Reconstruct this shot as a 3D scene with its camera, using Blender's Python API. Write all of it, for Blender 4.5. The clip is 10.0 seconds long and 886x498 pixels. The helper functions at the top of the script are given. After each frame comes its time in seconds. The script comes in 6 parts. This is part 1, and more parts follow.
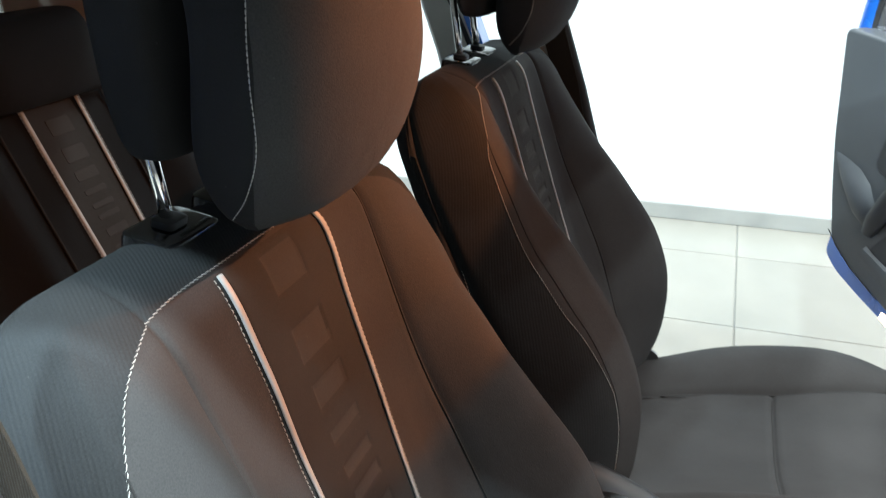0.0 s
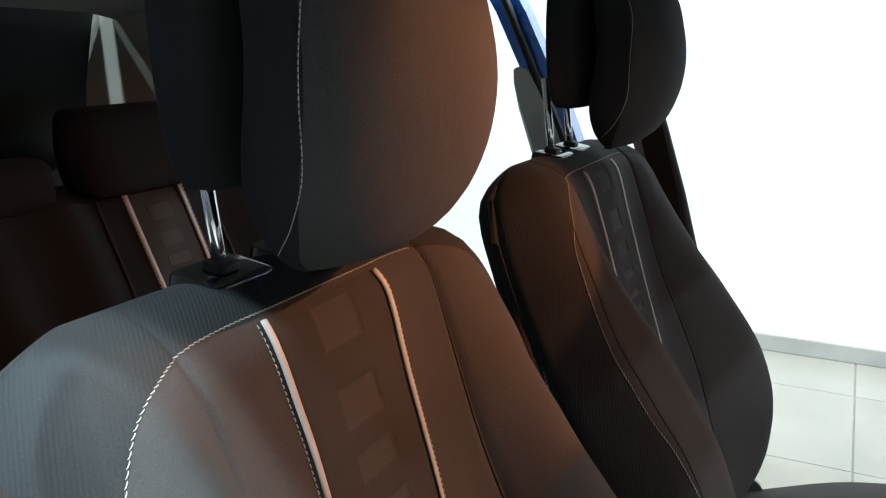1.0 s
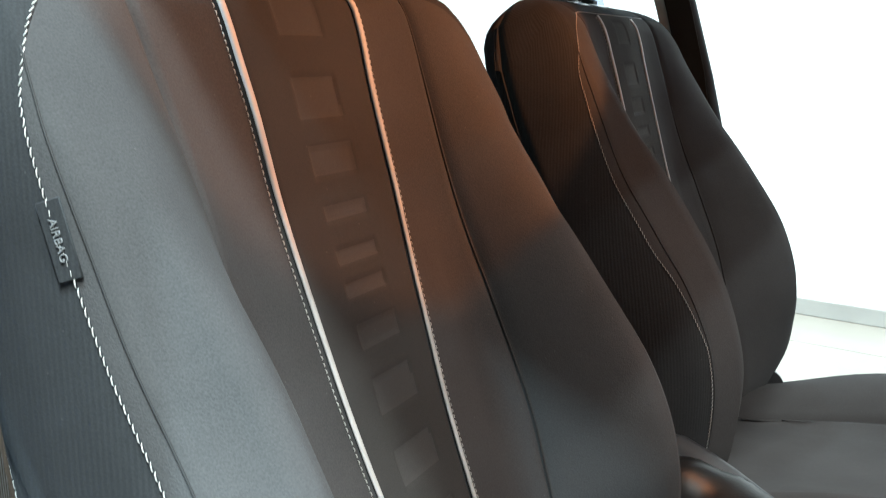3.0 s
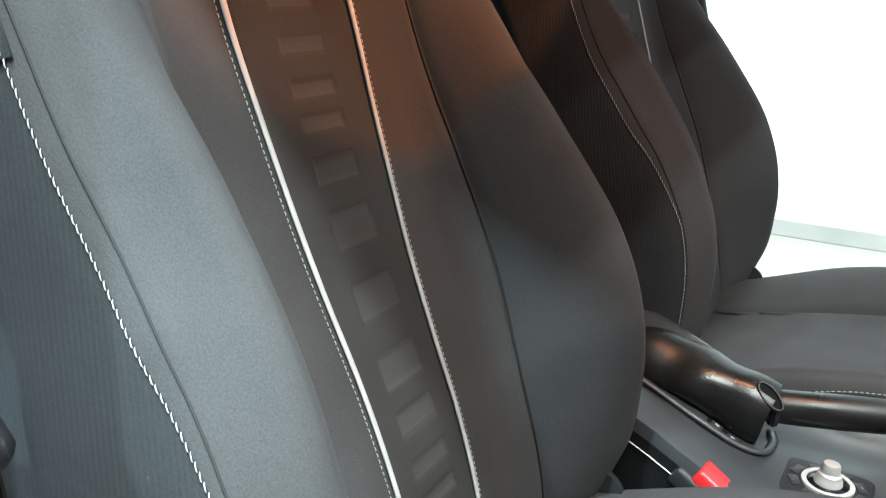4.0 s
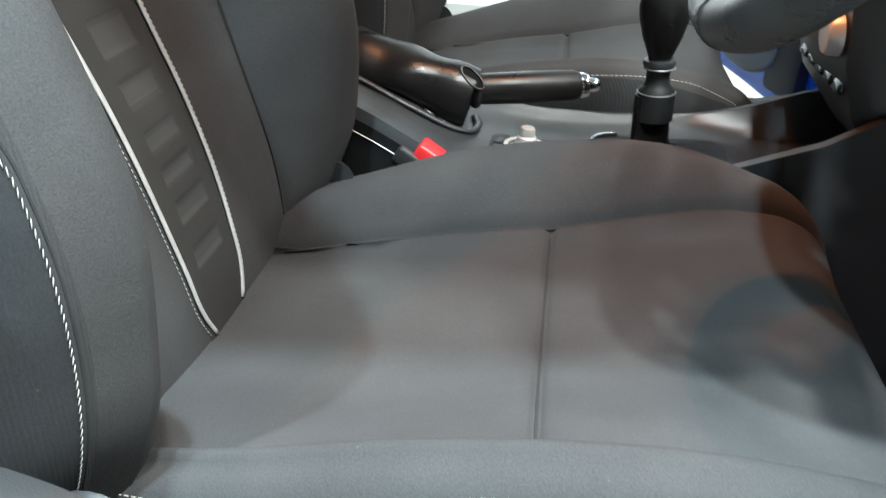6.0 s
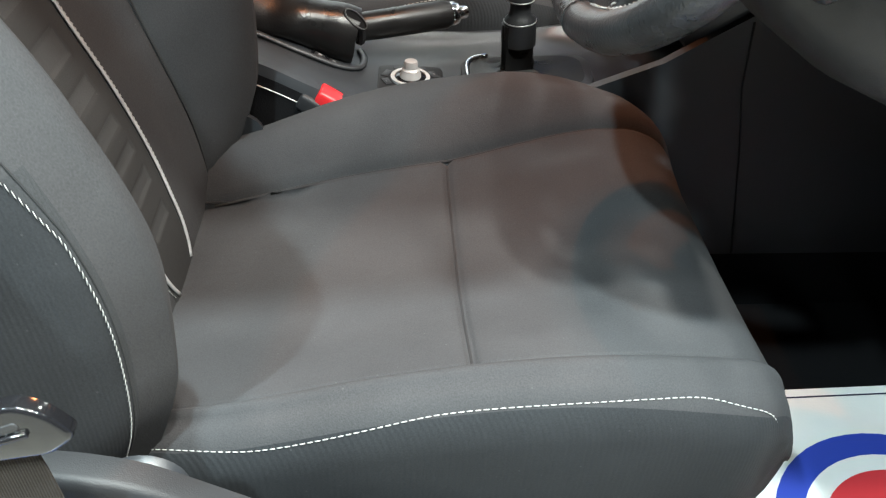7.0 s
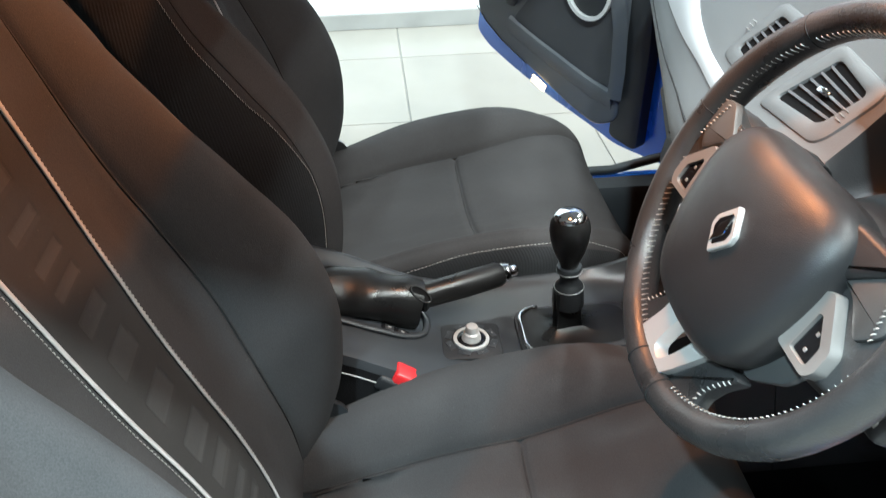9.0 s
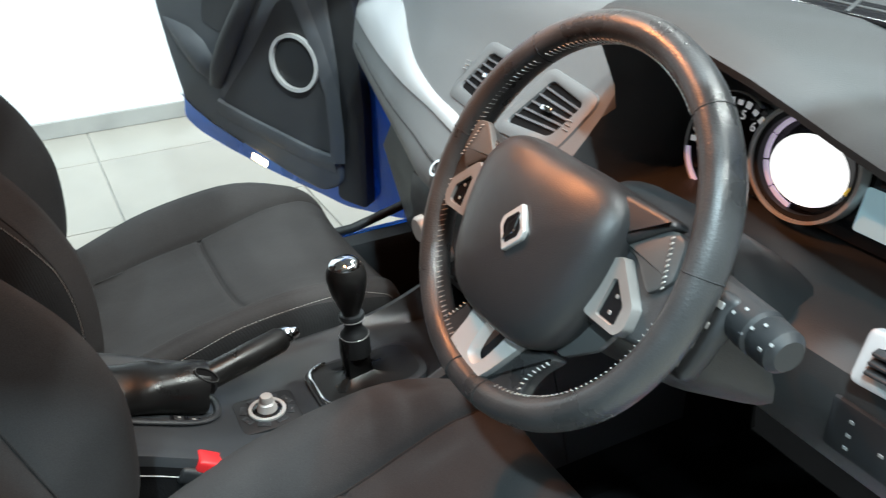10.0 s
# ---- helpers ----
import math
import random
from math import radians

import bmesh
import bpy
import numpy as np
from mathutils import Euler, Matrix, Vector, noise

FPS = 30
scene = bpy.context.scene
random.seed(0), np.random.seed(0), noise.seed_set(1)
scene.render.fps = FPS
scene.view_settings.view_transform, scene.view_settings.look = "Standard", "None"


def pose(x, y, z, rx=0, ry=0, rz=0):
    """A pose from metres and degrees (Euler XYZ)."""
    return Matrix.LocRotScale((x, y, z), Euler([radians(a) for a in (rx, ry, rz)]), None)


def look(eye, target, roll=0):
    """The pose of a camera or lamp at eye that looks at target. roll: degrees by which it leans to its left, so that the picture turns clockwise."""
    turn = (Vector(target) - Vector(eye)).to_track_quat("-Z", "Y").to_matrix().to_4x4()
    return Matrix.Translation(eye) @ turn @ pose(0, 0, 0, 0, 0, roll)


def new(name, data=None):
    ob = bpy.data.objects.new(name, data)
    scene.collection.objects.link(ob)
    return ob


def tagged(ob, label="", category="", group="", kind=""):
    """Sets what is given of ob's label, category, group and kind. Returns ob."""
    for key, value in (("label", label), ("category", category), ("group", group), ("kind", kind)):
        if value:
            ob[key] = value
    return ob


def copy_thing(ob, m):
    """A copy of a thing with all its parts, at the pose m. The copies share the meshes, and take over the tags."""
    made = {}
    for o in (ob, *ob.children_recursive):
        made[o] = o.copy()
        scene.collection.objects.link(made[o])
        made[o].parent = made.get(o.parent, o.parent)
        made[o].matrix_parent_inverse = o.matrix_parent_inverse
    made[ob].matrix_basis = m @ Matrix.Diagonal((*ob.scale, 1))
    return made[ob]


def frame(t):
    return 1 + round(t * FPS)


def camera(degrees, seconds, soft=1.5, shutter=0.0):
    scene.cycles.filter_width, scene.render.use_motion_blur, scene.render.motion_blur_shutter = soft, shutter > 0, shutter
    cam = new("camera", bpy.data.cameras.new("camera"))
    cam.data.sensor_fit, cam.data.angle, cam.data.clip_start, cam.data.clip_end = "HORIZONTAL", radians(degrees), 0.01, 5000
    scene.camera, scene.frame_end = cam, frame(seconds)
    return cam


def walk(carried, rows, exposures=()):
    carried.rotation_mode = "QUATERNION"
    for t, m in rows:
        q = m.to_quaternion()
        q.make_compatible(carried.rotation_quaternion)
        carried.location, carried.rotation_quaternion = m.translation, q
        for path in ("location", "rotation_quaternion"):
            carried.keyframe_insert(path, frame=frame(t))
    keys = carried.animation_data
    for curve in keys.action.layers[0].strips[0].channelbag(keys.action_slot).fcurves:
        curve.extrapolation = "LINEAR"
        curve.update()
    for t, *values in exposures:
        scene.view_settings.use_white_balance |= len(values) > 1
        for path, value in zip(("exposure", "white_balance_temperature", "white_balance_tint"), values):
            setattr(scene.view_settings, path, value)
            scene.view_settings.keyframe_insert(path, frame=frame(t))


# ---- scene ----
cam = camera(55.7, 10.0, soft=1.2, shutter=0.2)

PATH = [
    (0, (0.104, -0.894, 1.396), (-0.487, 0.852, 0.62), -0.4),
    (0.5, (0.119, -0.859, 1.377), (-0.671, 0.888, 0.809), -0.3),
    (1, (0.118, -0.855, 1.331), (-0.731, 0.889, 0.845), 0.3),
    (1.5, (0.126, -0.857, 1.277), (-0.781, 0.866, 0.821), 1.2),
    (2, (0.15, -0.851, 1.221), (-0.796, 0.855, 0.781), 1.3),
    (2.2, (0.162, -0.85, 1.197), (-0.797, 0.853, 0.772), 1.1),
    (3.3, (0.21, -0.849, 1.087), (-0.748, 0.825, 0.559), 1.4),
    (3.5, (0.218, -0.85, 1.072), (-0.727, 0.821, 0.509), 1.6),
    (4, (0.234, -0.848, 1.04), (-0.706, 0.805, 0.421), 1.4),
    (4.5, (0.244, -0.848, 1.004), (-0.685, 0.789, 0.327), 1.4),
    (5, (0.258, -0.855, 0.955), (-0.621, 0.777, 0.205), 2.0),
    (5.5, (0.262, -0.873, 0.926), (-0.273, 0.871, 0.105), 2.8),
    (6, (0.241, -0.922, 0.923), (0.014, 0.817, -0.038), 2.4),
    (6.2, (0.238, -0.946, 0.924), (0.109, 0.77, -0.095), 2.2),
    (7.3, (0.177, -0.996, 1.117), (0.314, 0.535, -0.163), 1.7),
    (7.5, (0.171, -0.989, 1.142), (0.301, 0.537, -0.144), 1.1),
    (8, (0.169, -0.965, 1.227), (0.29, 0.529, -0.097), -0.4),
    (8.5, (0.123, -0.946, 1.29), (0.265, 0.573, -0.004), -0.3),
    (9, (0.103, -0.92, 1.318), (0.244, 0.736, 0.206), -1.2),
    (9.5, (0.061, -0.906, 1.303), (0.48, 0.778, 0.309), -1.2),
    (9.8, (0.042, -0.912, 1.294), (0.704, 0.705, 0.321), -1.9),
    (10, (0.026, -0.931, 1.289), (0.826, 0.635, 0.336), -1.2),
]
EXPOSURE = [(0.0, -0.29, 6350, 6), (1.0, -0.52, 6350, 6), (2.0, -0.8, 6450, 7), (3.5, 0.13, 6300, 3), (4.0, 0.08, 6300, 3), (4.5, -0.05, 6300, 3), (6.0, -0.05, 6450, 6), (7.5, -0.26, 6850, 10), (8.0, -0.06, 6700, 9), (8.5, 0.15, 6550, 8), (9.0, -0.28, 6300, 5), (9.5, -0.54, 6250, 5), (10.0, -0.52, 6350, 5)]
walk(cam, [(t, look(eye, target, roll)) for t, eye, target, roll in PATH], EXPOSURE)

# ---------------------------------------------------------------- world and light
world = bpy.data.worlds.new("showroom_world")
scene.world = world
world.use_nodes = True
world.node_tree.nodes["Background"].inputs[0].default_value = (0.95, 0.98, 1.0, 1)
world.node_tree.nodes["Background"].inputs[1].default_value = 0.01


def area_lamp(name, at, target, sx, sy, watts, colour):
    data = bpy.data.lights.new(name, "AREA")
    data.shape, data.size, data.size_y = "RECTANGLE", sx, sy
    data.energy, data.color = watts, colour
    ob = new(name, data)
    ob.matrix_world = look(at, target)
    return ob


COOL = (0.70, 0.91, 1.0)
NEUTRAL = (0.93, 0.98, 0.96)
WARM = (1.0, 0.35, 0.13)
# ceiling panels of the showroom
LAMPS = [
    (-1.0, -1.86, 225, COOL), (0.15, -1.05, 200, COOL), (0.55, -1.85, 42, NEUTRAL), (0.62, -1.38, 135, NEUTRAL), (1.25, -1.45, 80, NEUTRAL),
    (1.25, -0.75, 72, NEUTRAL), (1.75, -1.25, 75, NEUTRAL), (2.5, -0.45, 65, NEUTRAL), (2.0, 1.05, 22, NEUTRAL), (3.3, -1.0, 42, NEUTRAL),
    (-2.3, -1.5, 50, COOL),
    (-0.4, 2.00, 40, NEUTRAL), (-1.1, 1.75, 45, COOL), (0.35, 2.10, 30, NEUTRAL), (2.7, 2.00, 17, NEUTRAL),
]
for lx, ly, watts, tone in LAMPS:
    area_lamp("ceiling_lamp", (lx, ly, 3.36), (lx, ly, 0), 0.11, 0.11, watts, tone)
# courtesy lamp of the car, at the front of the headliner
area_lamp("courtesy_lamp_light", (0.30, -0.08, 1.428), (0.28, -0.22, 0.70), 0.06, 0.05, 3.4, WARM)
# its reading beam, turned back over the seat, and an added spot that warms the wheel
for at, aim, cone, watts in (((0.22, -0.05, 1.432), (-0.30, -0.13, 1.27), 82, 28.0), ((0.24, -0.10, 1.430), (0.42, -0.36, 0.90), 54, 20.0)):
    beam = bpy.data.lights.new("warm_beam_light", "SPOT")
    beam.energy, beam.color, beam.spot_size, beam.spot_blend, beam.shadow_soft_size = watts, WARM, radians(cone), 0.12, 0.004
    new("warm_beam_light", beam).matrix_world = look(at, aim)

# ---------------------------------------------------------------- materials


def node_mat(name):
    mat = bpy.data.materials.new(name)
    mat.use_nodes = True
    return mat, mat.node_tree.nodes, mat.node_tree.links, mat.node_tree.nodes["Principled BSDF"]


def surface(name, colour, rough=0.6, metal=0.0, vary=0.15, scale=6.0, grain=0.0, grain_scale=900.0, spec=0.5, coat=0.0,
            sheen=0.0, rough_vary=0.08, stretch=(1, 1, 1), dirt=0.0):
    """Base colour with cloudy variation, fine grain relief and uneven gloss."""
    mat, nodes, links, bsdf = node_mat(name)
    coord = nodes.new("ShaderNodeTexCoord")
    cloud = nodes.new("ShaderNodeTexNoise")
    cloud.inputs["Scale"].default_value = scale
    cloud.inputs["Detail"].default_value = 5
    links.new(coord.outputs["Object"], cloud.inputs["Vector"])
    ramp = nodes.new("ShaderNodeMapRange")
    ramp.inputs["From Min"].default_value, ramp.inputs["From Max"].default_value = 0.3, 0.7
    ramp.inputs["To Min"].default_value, ramp.inputs["To Max"].default_value = 1 - vary, 1 + vary
    links.new(cloud.outputs["Fac"], ramp.inputs["Value"])
    mul = nodes.new("ShaderNodeVectorMath")
    mul.operation = "SCALE"
    mul.inputs[0].default_value = colour
    links.new(ramp.outputs[0], mul.inputs["Scale"])
    links.new(mul.outputs[0], bsdf.inputs["Base Color"])
    rr = nodes.new("ShaderNodeMapRange")
    rr.inputs["From Min"].default_value, rr.inputs["From Max"].default_value = 0.3, 0.7
    rr.inputs["To Min"].default_value = max(0.02, rough - rough_vary)
    rr.inputs["To Max"].default_value = min(1, rough + rough_vary)
    links.new(cloud.outputs["Fac"], rr.inputs["Value"])
    links.new(rr.outputs[0], bsdf.inputs["Roughness"])
    bsdf.inputs["Metallic"].default_value = metal
    bsdf.inputs["Specular IOR Level"].default_value = spec
    bsdf.inputs["Coat Weight"].default_value = coat
    bsdf.inputs["Coat Roughness"].default_value = 0.08
    if sheen:
        bsdf.inputs["Sheen Weight"].default_value = sheen
        bsdf.inputs["Sheen Roughness"].default_value = 0.5
    if grain:
        mapping = nodes.new("ShaderNodeMapping")
        mapping.inputs["Scale"].default_value = stretch
        links.new(coord.outputs["Object"], mapping.inputs["Vector"])
        fine = nodes.new("ShaderNodeTexNoise")
        fine.inputs["Scale"].default_value = grain_scale
        fine.inputs["Detail"].default_value = 2
        links.new(mapping.outputs[0], fine.inputs["Vector"])
        bump = nodes.new("ShaderNodeBump")
        bump.inputs["Strength"].default_value = grain
        bump.inputs["Distance"].default_value = 0.0006
        links.new(fine.outputs["Fac"], bump.inputs["Height"])
        links.new(bump.outputs[0], bsdf.inputs["Normal"])
    return mat


def cloth(name, colour, weave=1400.0, strength=0.5, rib=0.0, sheen=0.25, vary=0.16, dust=0.05):
    """Woven car cloth: fine threads, optional ribs across, soft pile sheen and a little dust."""
    mat, nodes, links, bsdf = node_mat(name)
    coord = nodes.new("ShaderNodeTexCoord")
    cloud = nodes.new("ShaderNodeTexNoise")
    cloud.inputs["Scale"].default_value, cloud.inputs["Detail"].default_value = 9, 6
    links.new(coord.outputs["Object"], cloud.inputs["Vector"])
    fleck = nodes.new("ShaderNodeTexNoise")
    fleck.inputs["Scale"].default_value, fleck.inputs["Detail"].default_value = weave, 1
    links.new(coord.outputs["Object"], fleck.inputs["Vector"])
    add = nodes.new("ShaderNodeMath")
    add.operation = "ADD"
    links.new(cloud.outputs["Fac"], add.inputs[0])
    links.new(fleck.outputs["Fac"], add.inputs[1])
    ramp = nodes.new("ShaderNodeMapRange")
    ramp.inputs["From Min"].default_value, ramp.inputs["From Max"].default_value = 0.6, 1.4
    ramp.inputs["To Min"].default_value, ramp.inputs["To Max"].default_value = 1 - 1.5 * vary, 1 + 1.5 * vary
    links.new(add.outputs[0], ramp.inputs["Value"])
    mul = nodes.new("ShaderNodeVectorMath")
    mul.operation = "SCALE"
    mul.inputs[0].default_value = colour
    links.new(ramp.outputs[0], mul.inputs["Scale"])
    # sparse lint
    lint = nodes.new("ShaderNodeTexVoronoi")
    lint.inputs["Scale"].default_value = 60
    links.new(coord.outputs["Object"], lint.inputs["Vector"])
    near = nodes.new("ShaderNodeMapRange")
    near.inputs["From Min"].default_value, near.inputs["From Max"].default_value = 0.035, 0.05
    near.inputs["To Min"].default_value, near.inputs["To Max"].default_value = dust, 0.0
    links.new(lint.outputs["Distance"], near.inputs["Value"])
    mix = nodes.new("ShaderNodeMix")
    mix.data_type = "RGBA"
    links.new(near.outputs[0], mix.inputs["Factor"])
    links.new(mul.outputs[0], mix.inputs["A"])
    mix.inputs["B"].default_value = (0.4, 0.4, 0.38, 1)
    links.new(mix.outputs["Result"], bsdf.inputs["Base Color"])
    bsdf.inputs["Roughness"].default_value = 0.85
    bsdf.inputs["Specular IOR Level"].default_value = 0.06
    bsdf.inputs["Sheen Weight"].default_value = sheen * 0.2
    bsdf.inputs["Sheen Roughness"].default_value = 0.45
    height = fleck.outputs["Fac"]
    if rib:
        wave = nodes.new("ShaderNodeTexWave")
        wave.wave_type, wave.bands_direction = "BANDS", "X"
        wave.inputs["Scale"].default_value = rib
        wave.inputs["Distortion"].default_value = 0.35
        wave.inputs["Detail"].default_value = 2
        across = nodes.new("ShaderNodeVectorMath")
        across.operation = "DOT_PRODUCT"
        across.inputs[1].default_value = (0.62, 0.78, 0.0)
        links.new(coord.outputs["Object"], across.inputs[0])
        links.new(across.outputs["Value"], wave.inputs["Vector"])
        both = nodes.new("ShaderNodeMath")
        both.operation = "ADD"
        links.new(wave.outputs["Fac"], both.inputs[0])
        links.new(height, both.inputs[1])
        height = both.outputs[0]
    # soft creases from use
    crease = nodes.new("ShaderNodeTexNoise")
    crease.inputs["Scale"].default_value, crease.inputs["Detail"].default_value, crease.inputs["Distortion"].default_value = 16, 3, 0.8
    links.new(coord.outputs["Object"], crease.inputs["Vector"])
    soft = nodes.new("ShaderNodeBump")
    soft.inputs["Strength"].default_value, soft.inputs["Distance"].default_value = 0.22, 0.006
    links.new(crease.outputs["Fac"], soft.inputs["Height"])
    bump = nodes.new("ShaderNodeBump")
    bump.inputs["Strength"].default_value, bump.inputs["Distance"].default_value = strength, 0.0005
    links.new(soft.outputs[0], bump.inputs["Normal"])
    links.new(height, bump.inputs["Height"])
    links.new(bump.outputs[0], bsdf.inputs["Normal"])
    return mat


def glow(name, colour, strength):
    mat, nodes, links, bsdf = node_mat(name)
    bsdf.inputs["Base Color"].default_value = (*colour, 1)
    bsdf.inputs["Emission Color"].default_value = (*colour, 1)
    bsdf.inputs["Emission Strength"].default_value = strength
    return mat


M_SEAT = cloth("charcoal_cloth", (0.043, 0.043, 0.0445), weave=850, rib=0, strength=0.45, sheen=0.08)
# ribbed like the sides; darker than the seat, with the flank's shade in the colour
M_SIDE = cloth("shaded_ribbed_cloth", (0.024, 0.0256, 0.0275), weave=800, rib=112, strength=0.32, sheen=0.08)
M_BAND = cloth("ribbed_bolster_cloth", (0.036, 0.037, 0.0385), weave=900, rib=130, strength=0.4, sheen=0.08)
M_CENTRE = cloth("centre_cloth", (0.034, 0.0336, 0.0332), weave=1700, strength=0.3, sheen=0.06)
M_PATCH = cloth("patch_cloth", (0.044, 0.044, 0.044), weave=1700, strength=0.3, sheen=0.1)
M_HEADSIDE = cloth("headrest_side_cloth", (0.018, 0.0185, 0.020), weave=1500, strength=0.3, sheen=0.05)
M_REAR = cloth("black_rear_cloth", (0.011, 0.0115, 0.0125), weave=900, strength=0.4, sheen=0.05)
# near-black sheet colour that stands for the shade inside openings
M_VOID = surface("black_opening_shade", (0.004, 0.004, 0.0045), rough=0.8, spec=0.1)
# dark tubes along seams, joints and creases; groove shade put in as colour
M_SEAM = surface("dark_seam_shade", (0.012, 0.012, 0.013), rough=0.9)
M_PIPING = surface("silver_grey_piping", (0.38, 0.38, 0.38), rough=0.5, vary=0.08, scale=40, grain=0.3)
M_THREAD = surface("pale_grey_thread", (0.36, 0.36, 0.345), rough=0.7, vary=0.12, scale=120)
M_PLASTIC = surface("black_grained_plastic", (0.015, 0.0155, 0.017), rough=0.5, spec=0.35, grain=0.35, grain_scale=1100, vary=0.12)
M_CONSOLE = surface("satin_dark_plastic", (0.025, 0.027, 0.030), rough=0.38, grain=0.2, grain_scale=1500, vary=0.1)
M_DASH = surface("soft_grey_dash_skin", (0.021, 0.022, 0.023), rough=0.55, grain=0.5, grain_scale=800, vary=0.08)
M_FASCIA = surface("grey_fascia_skin", (0.10, 0.105, 0.108), rough=0.5, grain=0.5, grain_scale=800, vary=0.08)
M_DASHLOW = surface("lower_dash_plastic", (0.018, 0.018, 0.019), rough=0.5, grain=0.5, grain_scale=800, vary=0.1)
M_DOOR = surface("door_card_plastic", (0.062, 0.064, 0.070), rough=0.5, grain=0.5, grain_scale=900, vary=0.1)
# darker than the lining, to put the shade of its hollows into the colour
M_DOORDARK = surface("dark_door_plastic", (0.030, 0.030, 0.032), rough=0.6, grain=0.4, grain_scale=900)
M_GLOSS = surface("gloss_black_plastic", (0.008, 0.008, 0.009), rough=0.12, vary=0.05, rough_vary=0.05)
M_LEATHER = surface("black_leather", (0.009, 0.0089, 0.009), rough=0.34, spec=0.28, grain=0.3, grain_scale=420, vary=0.2, scale=18, rough_vary=0.12)
M_WHEEL = surface("worn_grey_leather", (0.029, 0.029, 0.030), rough=0.34, grain=0.6, grain_scale=520, vary=0.25, scale=22, rough_vary=0.14)
M_THUMB = surface("smooth_grey_thumb_pad", (0.055, 0.057, 0.058), rough=0.42, grain=0.2, grain_scale=900, vary=0.1)
M_HUB = surface("airbag_cover_plastic", (0.022, 0.022, 0.0235), rough=0.38, grain=0.4, grain_scale=1100, vary=0.08)
M_SILVER = surface("satin_silver_paint", (0.58, 0.57, 0.56), rough=0.36, metal=0.4, vary=0.05)
M_PODSILVER = surface("dull_silver_frame", (0.30, 0.295, 0.29), rough=0.34, metal=0.5, vary=0.06)
M_TRIM = surface("pale_silver_dash_trim", (0.44, 0.45, 0.46), rough=0.36, metal=0.35, vary=0.04)
M_CHROME = surface("chrome", (0.85, 0.85, 0.86), rough=0.07, metal=1.0, vary=0.02, rough_vary=0.03)
M_RED = surface("red_button_plastic", (0.55, 0.018, 0.022), rough=0.35, vary=0.08)
M_BLUE = surface("bright_blue_car_paint", (0.018, 0.14, 0.60), rough=0.25, metal=0.25, coat=1.0, vary=0.06)
M_RUBBER = surface("black_rubber_seal", (0.015, 0.015, 0.016), rough=0.6, grain=0.2)
M_CARPET = cloth("black_carpet", (0.006, 0.006, 0.0065), weave=500, strength=0.9, sheen=0.02, dust=0.01)
M_GREYTRIM = surface("pale_grey_pillar_trim", (0.58, 0.59, 0.58), rough=0.55, grain=0.4, grain_scale=700, vary=0.06)
M_BEIGETRIM = surface("beige_grey_pillar_trim", (0.42, 0.385, 0.33), rough=0.6, grain=0.4, grain_scale=700, vary=0.08)
M_HEADLINER = cloth("grey_headliner_felt", (0.42, 0.41, 0.39), weave=700, strength=0.4, sheen=0.1, dust=0.0)
M_WEBBING = cloth("belt_webbing", (0.026, 0.021, 0.017), weave=900, rib=300, strength=0.6)
M_PAPER = surface("white_paper_mat", (0.78, 0.77, 0.74), rough=0.7, vary=0.05, scale=9, grain=0.3, grain_scale=300)
M_PAPERRED = surface("printed_red", (0.62, 0.035, 0.045), rough=0.65, vary=0.06)
M_PAPERBLUE = surface("printed_blue", (0.02, 0.05, 0.36), rough=0.65, vary=0.06)
M_INK = surface("dark_print", (0.02, 0.02, 0.05), rough=0.7)
M_WHITEINK = surface("white_symbol_print", (0.21, 0.21, 0.21), rough=0.5)
M_WALL = surface("white_wall_paint", (0.83, 0.84, 0.85), rough=0.7, vary=0.03, scale=1.2, grain=0.25, grain_scale=90)
M_SKIRT = surface("grey_stone_skirting", (0.36, 0.35, 0.33), rough=0.45, vary=0.1, scale=5)
M_GROUT = surface("grey_grout", (0.33, 0.32, 0.30), rough=0.9, vary=0.15, scale=14)
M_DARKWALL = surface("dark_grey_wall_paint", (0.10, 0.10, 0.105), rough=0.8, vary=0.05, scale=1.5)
M_CEIL = surface("grey_ceiling_paint", (0.14, 0.14, 0.145), rough=0.8, vary=0.03, scale=2)
M_PANEL = glow("lamp_panel", (0.95, 0.98, 1.0), 7.0)
M_DOORLAMP = glow("door_lamp_lens", (1.0, 0.72, 0.42), 9.0)
M_DOME = glow("courtesy_lamp_lens", (1.0, 0.50, 0.22), 3.0)
M_GAUGEWHITE = glow("lit_white_display", (1.0, 0.97, 0.97), 1.9)
M_GAUGELILAC = glow("lit_lilac_scale", (0.62, 0.52, 0.68), 0.75)
M_GAUGEYELLOW = glow("lit_amber_mark", (0.9, 0.55, 0.08), 0.7)
M_GAUGETXT = glow("lit_white_numerals", (0.8, 0.8, 0.82), 0.5)
M_TAGTEXT = surface("dim_grey_thread", (0.15, 0.155, 0.16), rough=0.8)
M_SCREENLIT = glow("lit_pale_blue_screen", (0.42, 0.62, 0.70), 0.5)


def glass_material():
    mat, nodes, links, bsdf = node_mat("clear_window_glass")
    bsdf.inputs["Base Color"].default_value = (0.92, 0.96, 0.95, 1)
    bsdf.inputs["Roughness"].default_value = 0.02
    bsdf.inputs["Transmission Weight"].default_value = 1.0
    bsdf.inputs["IOR"].default_value = 1.45
    return mat


M_GLASS = glass_material()


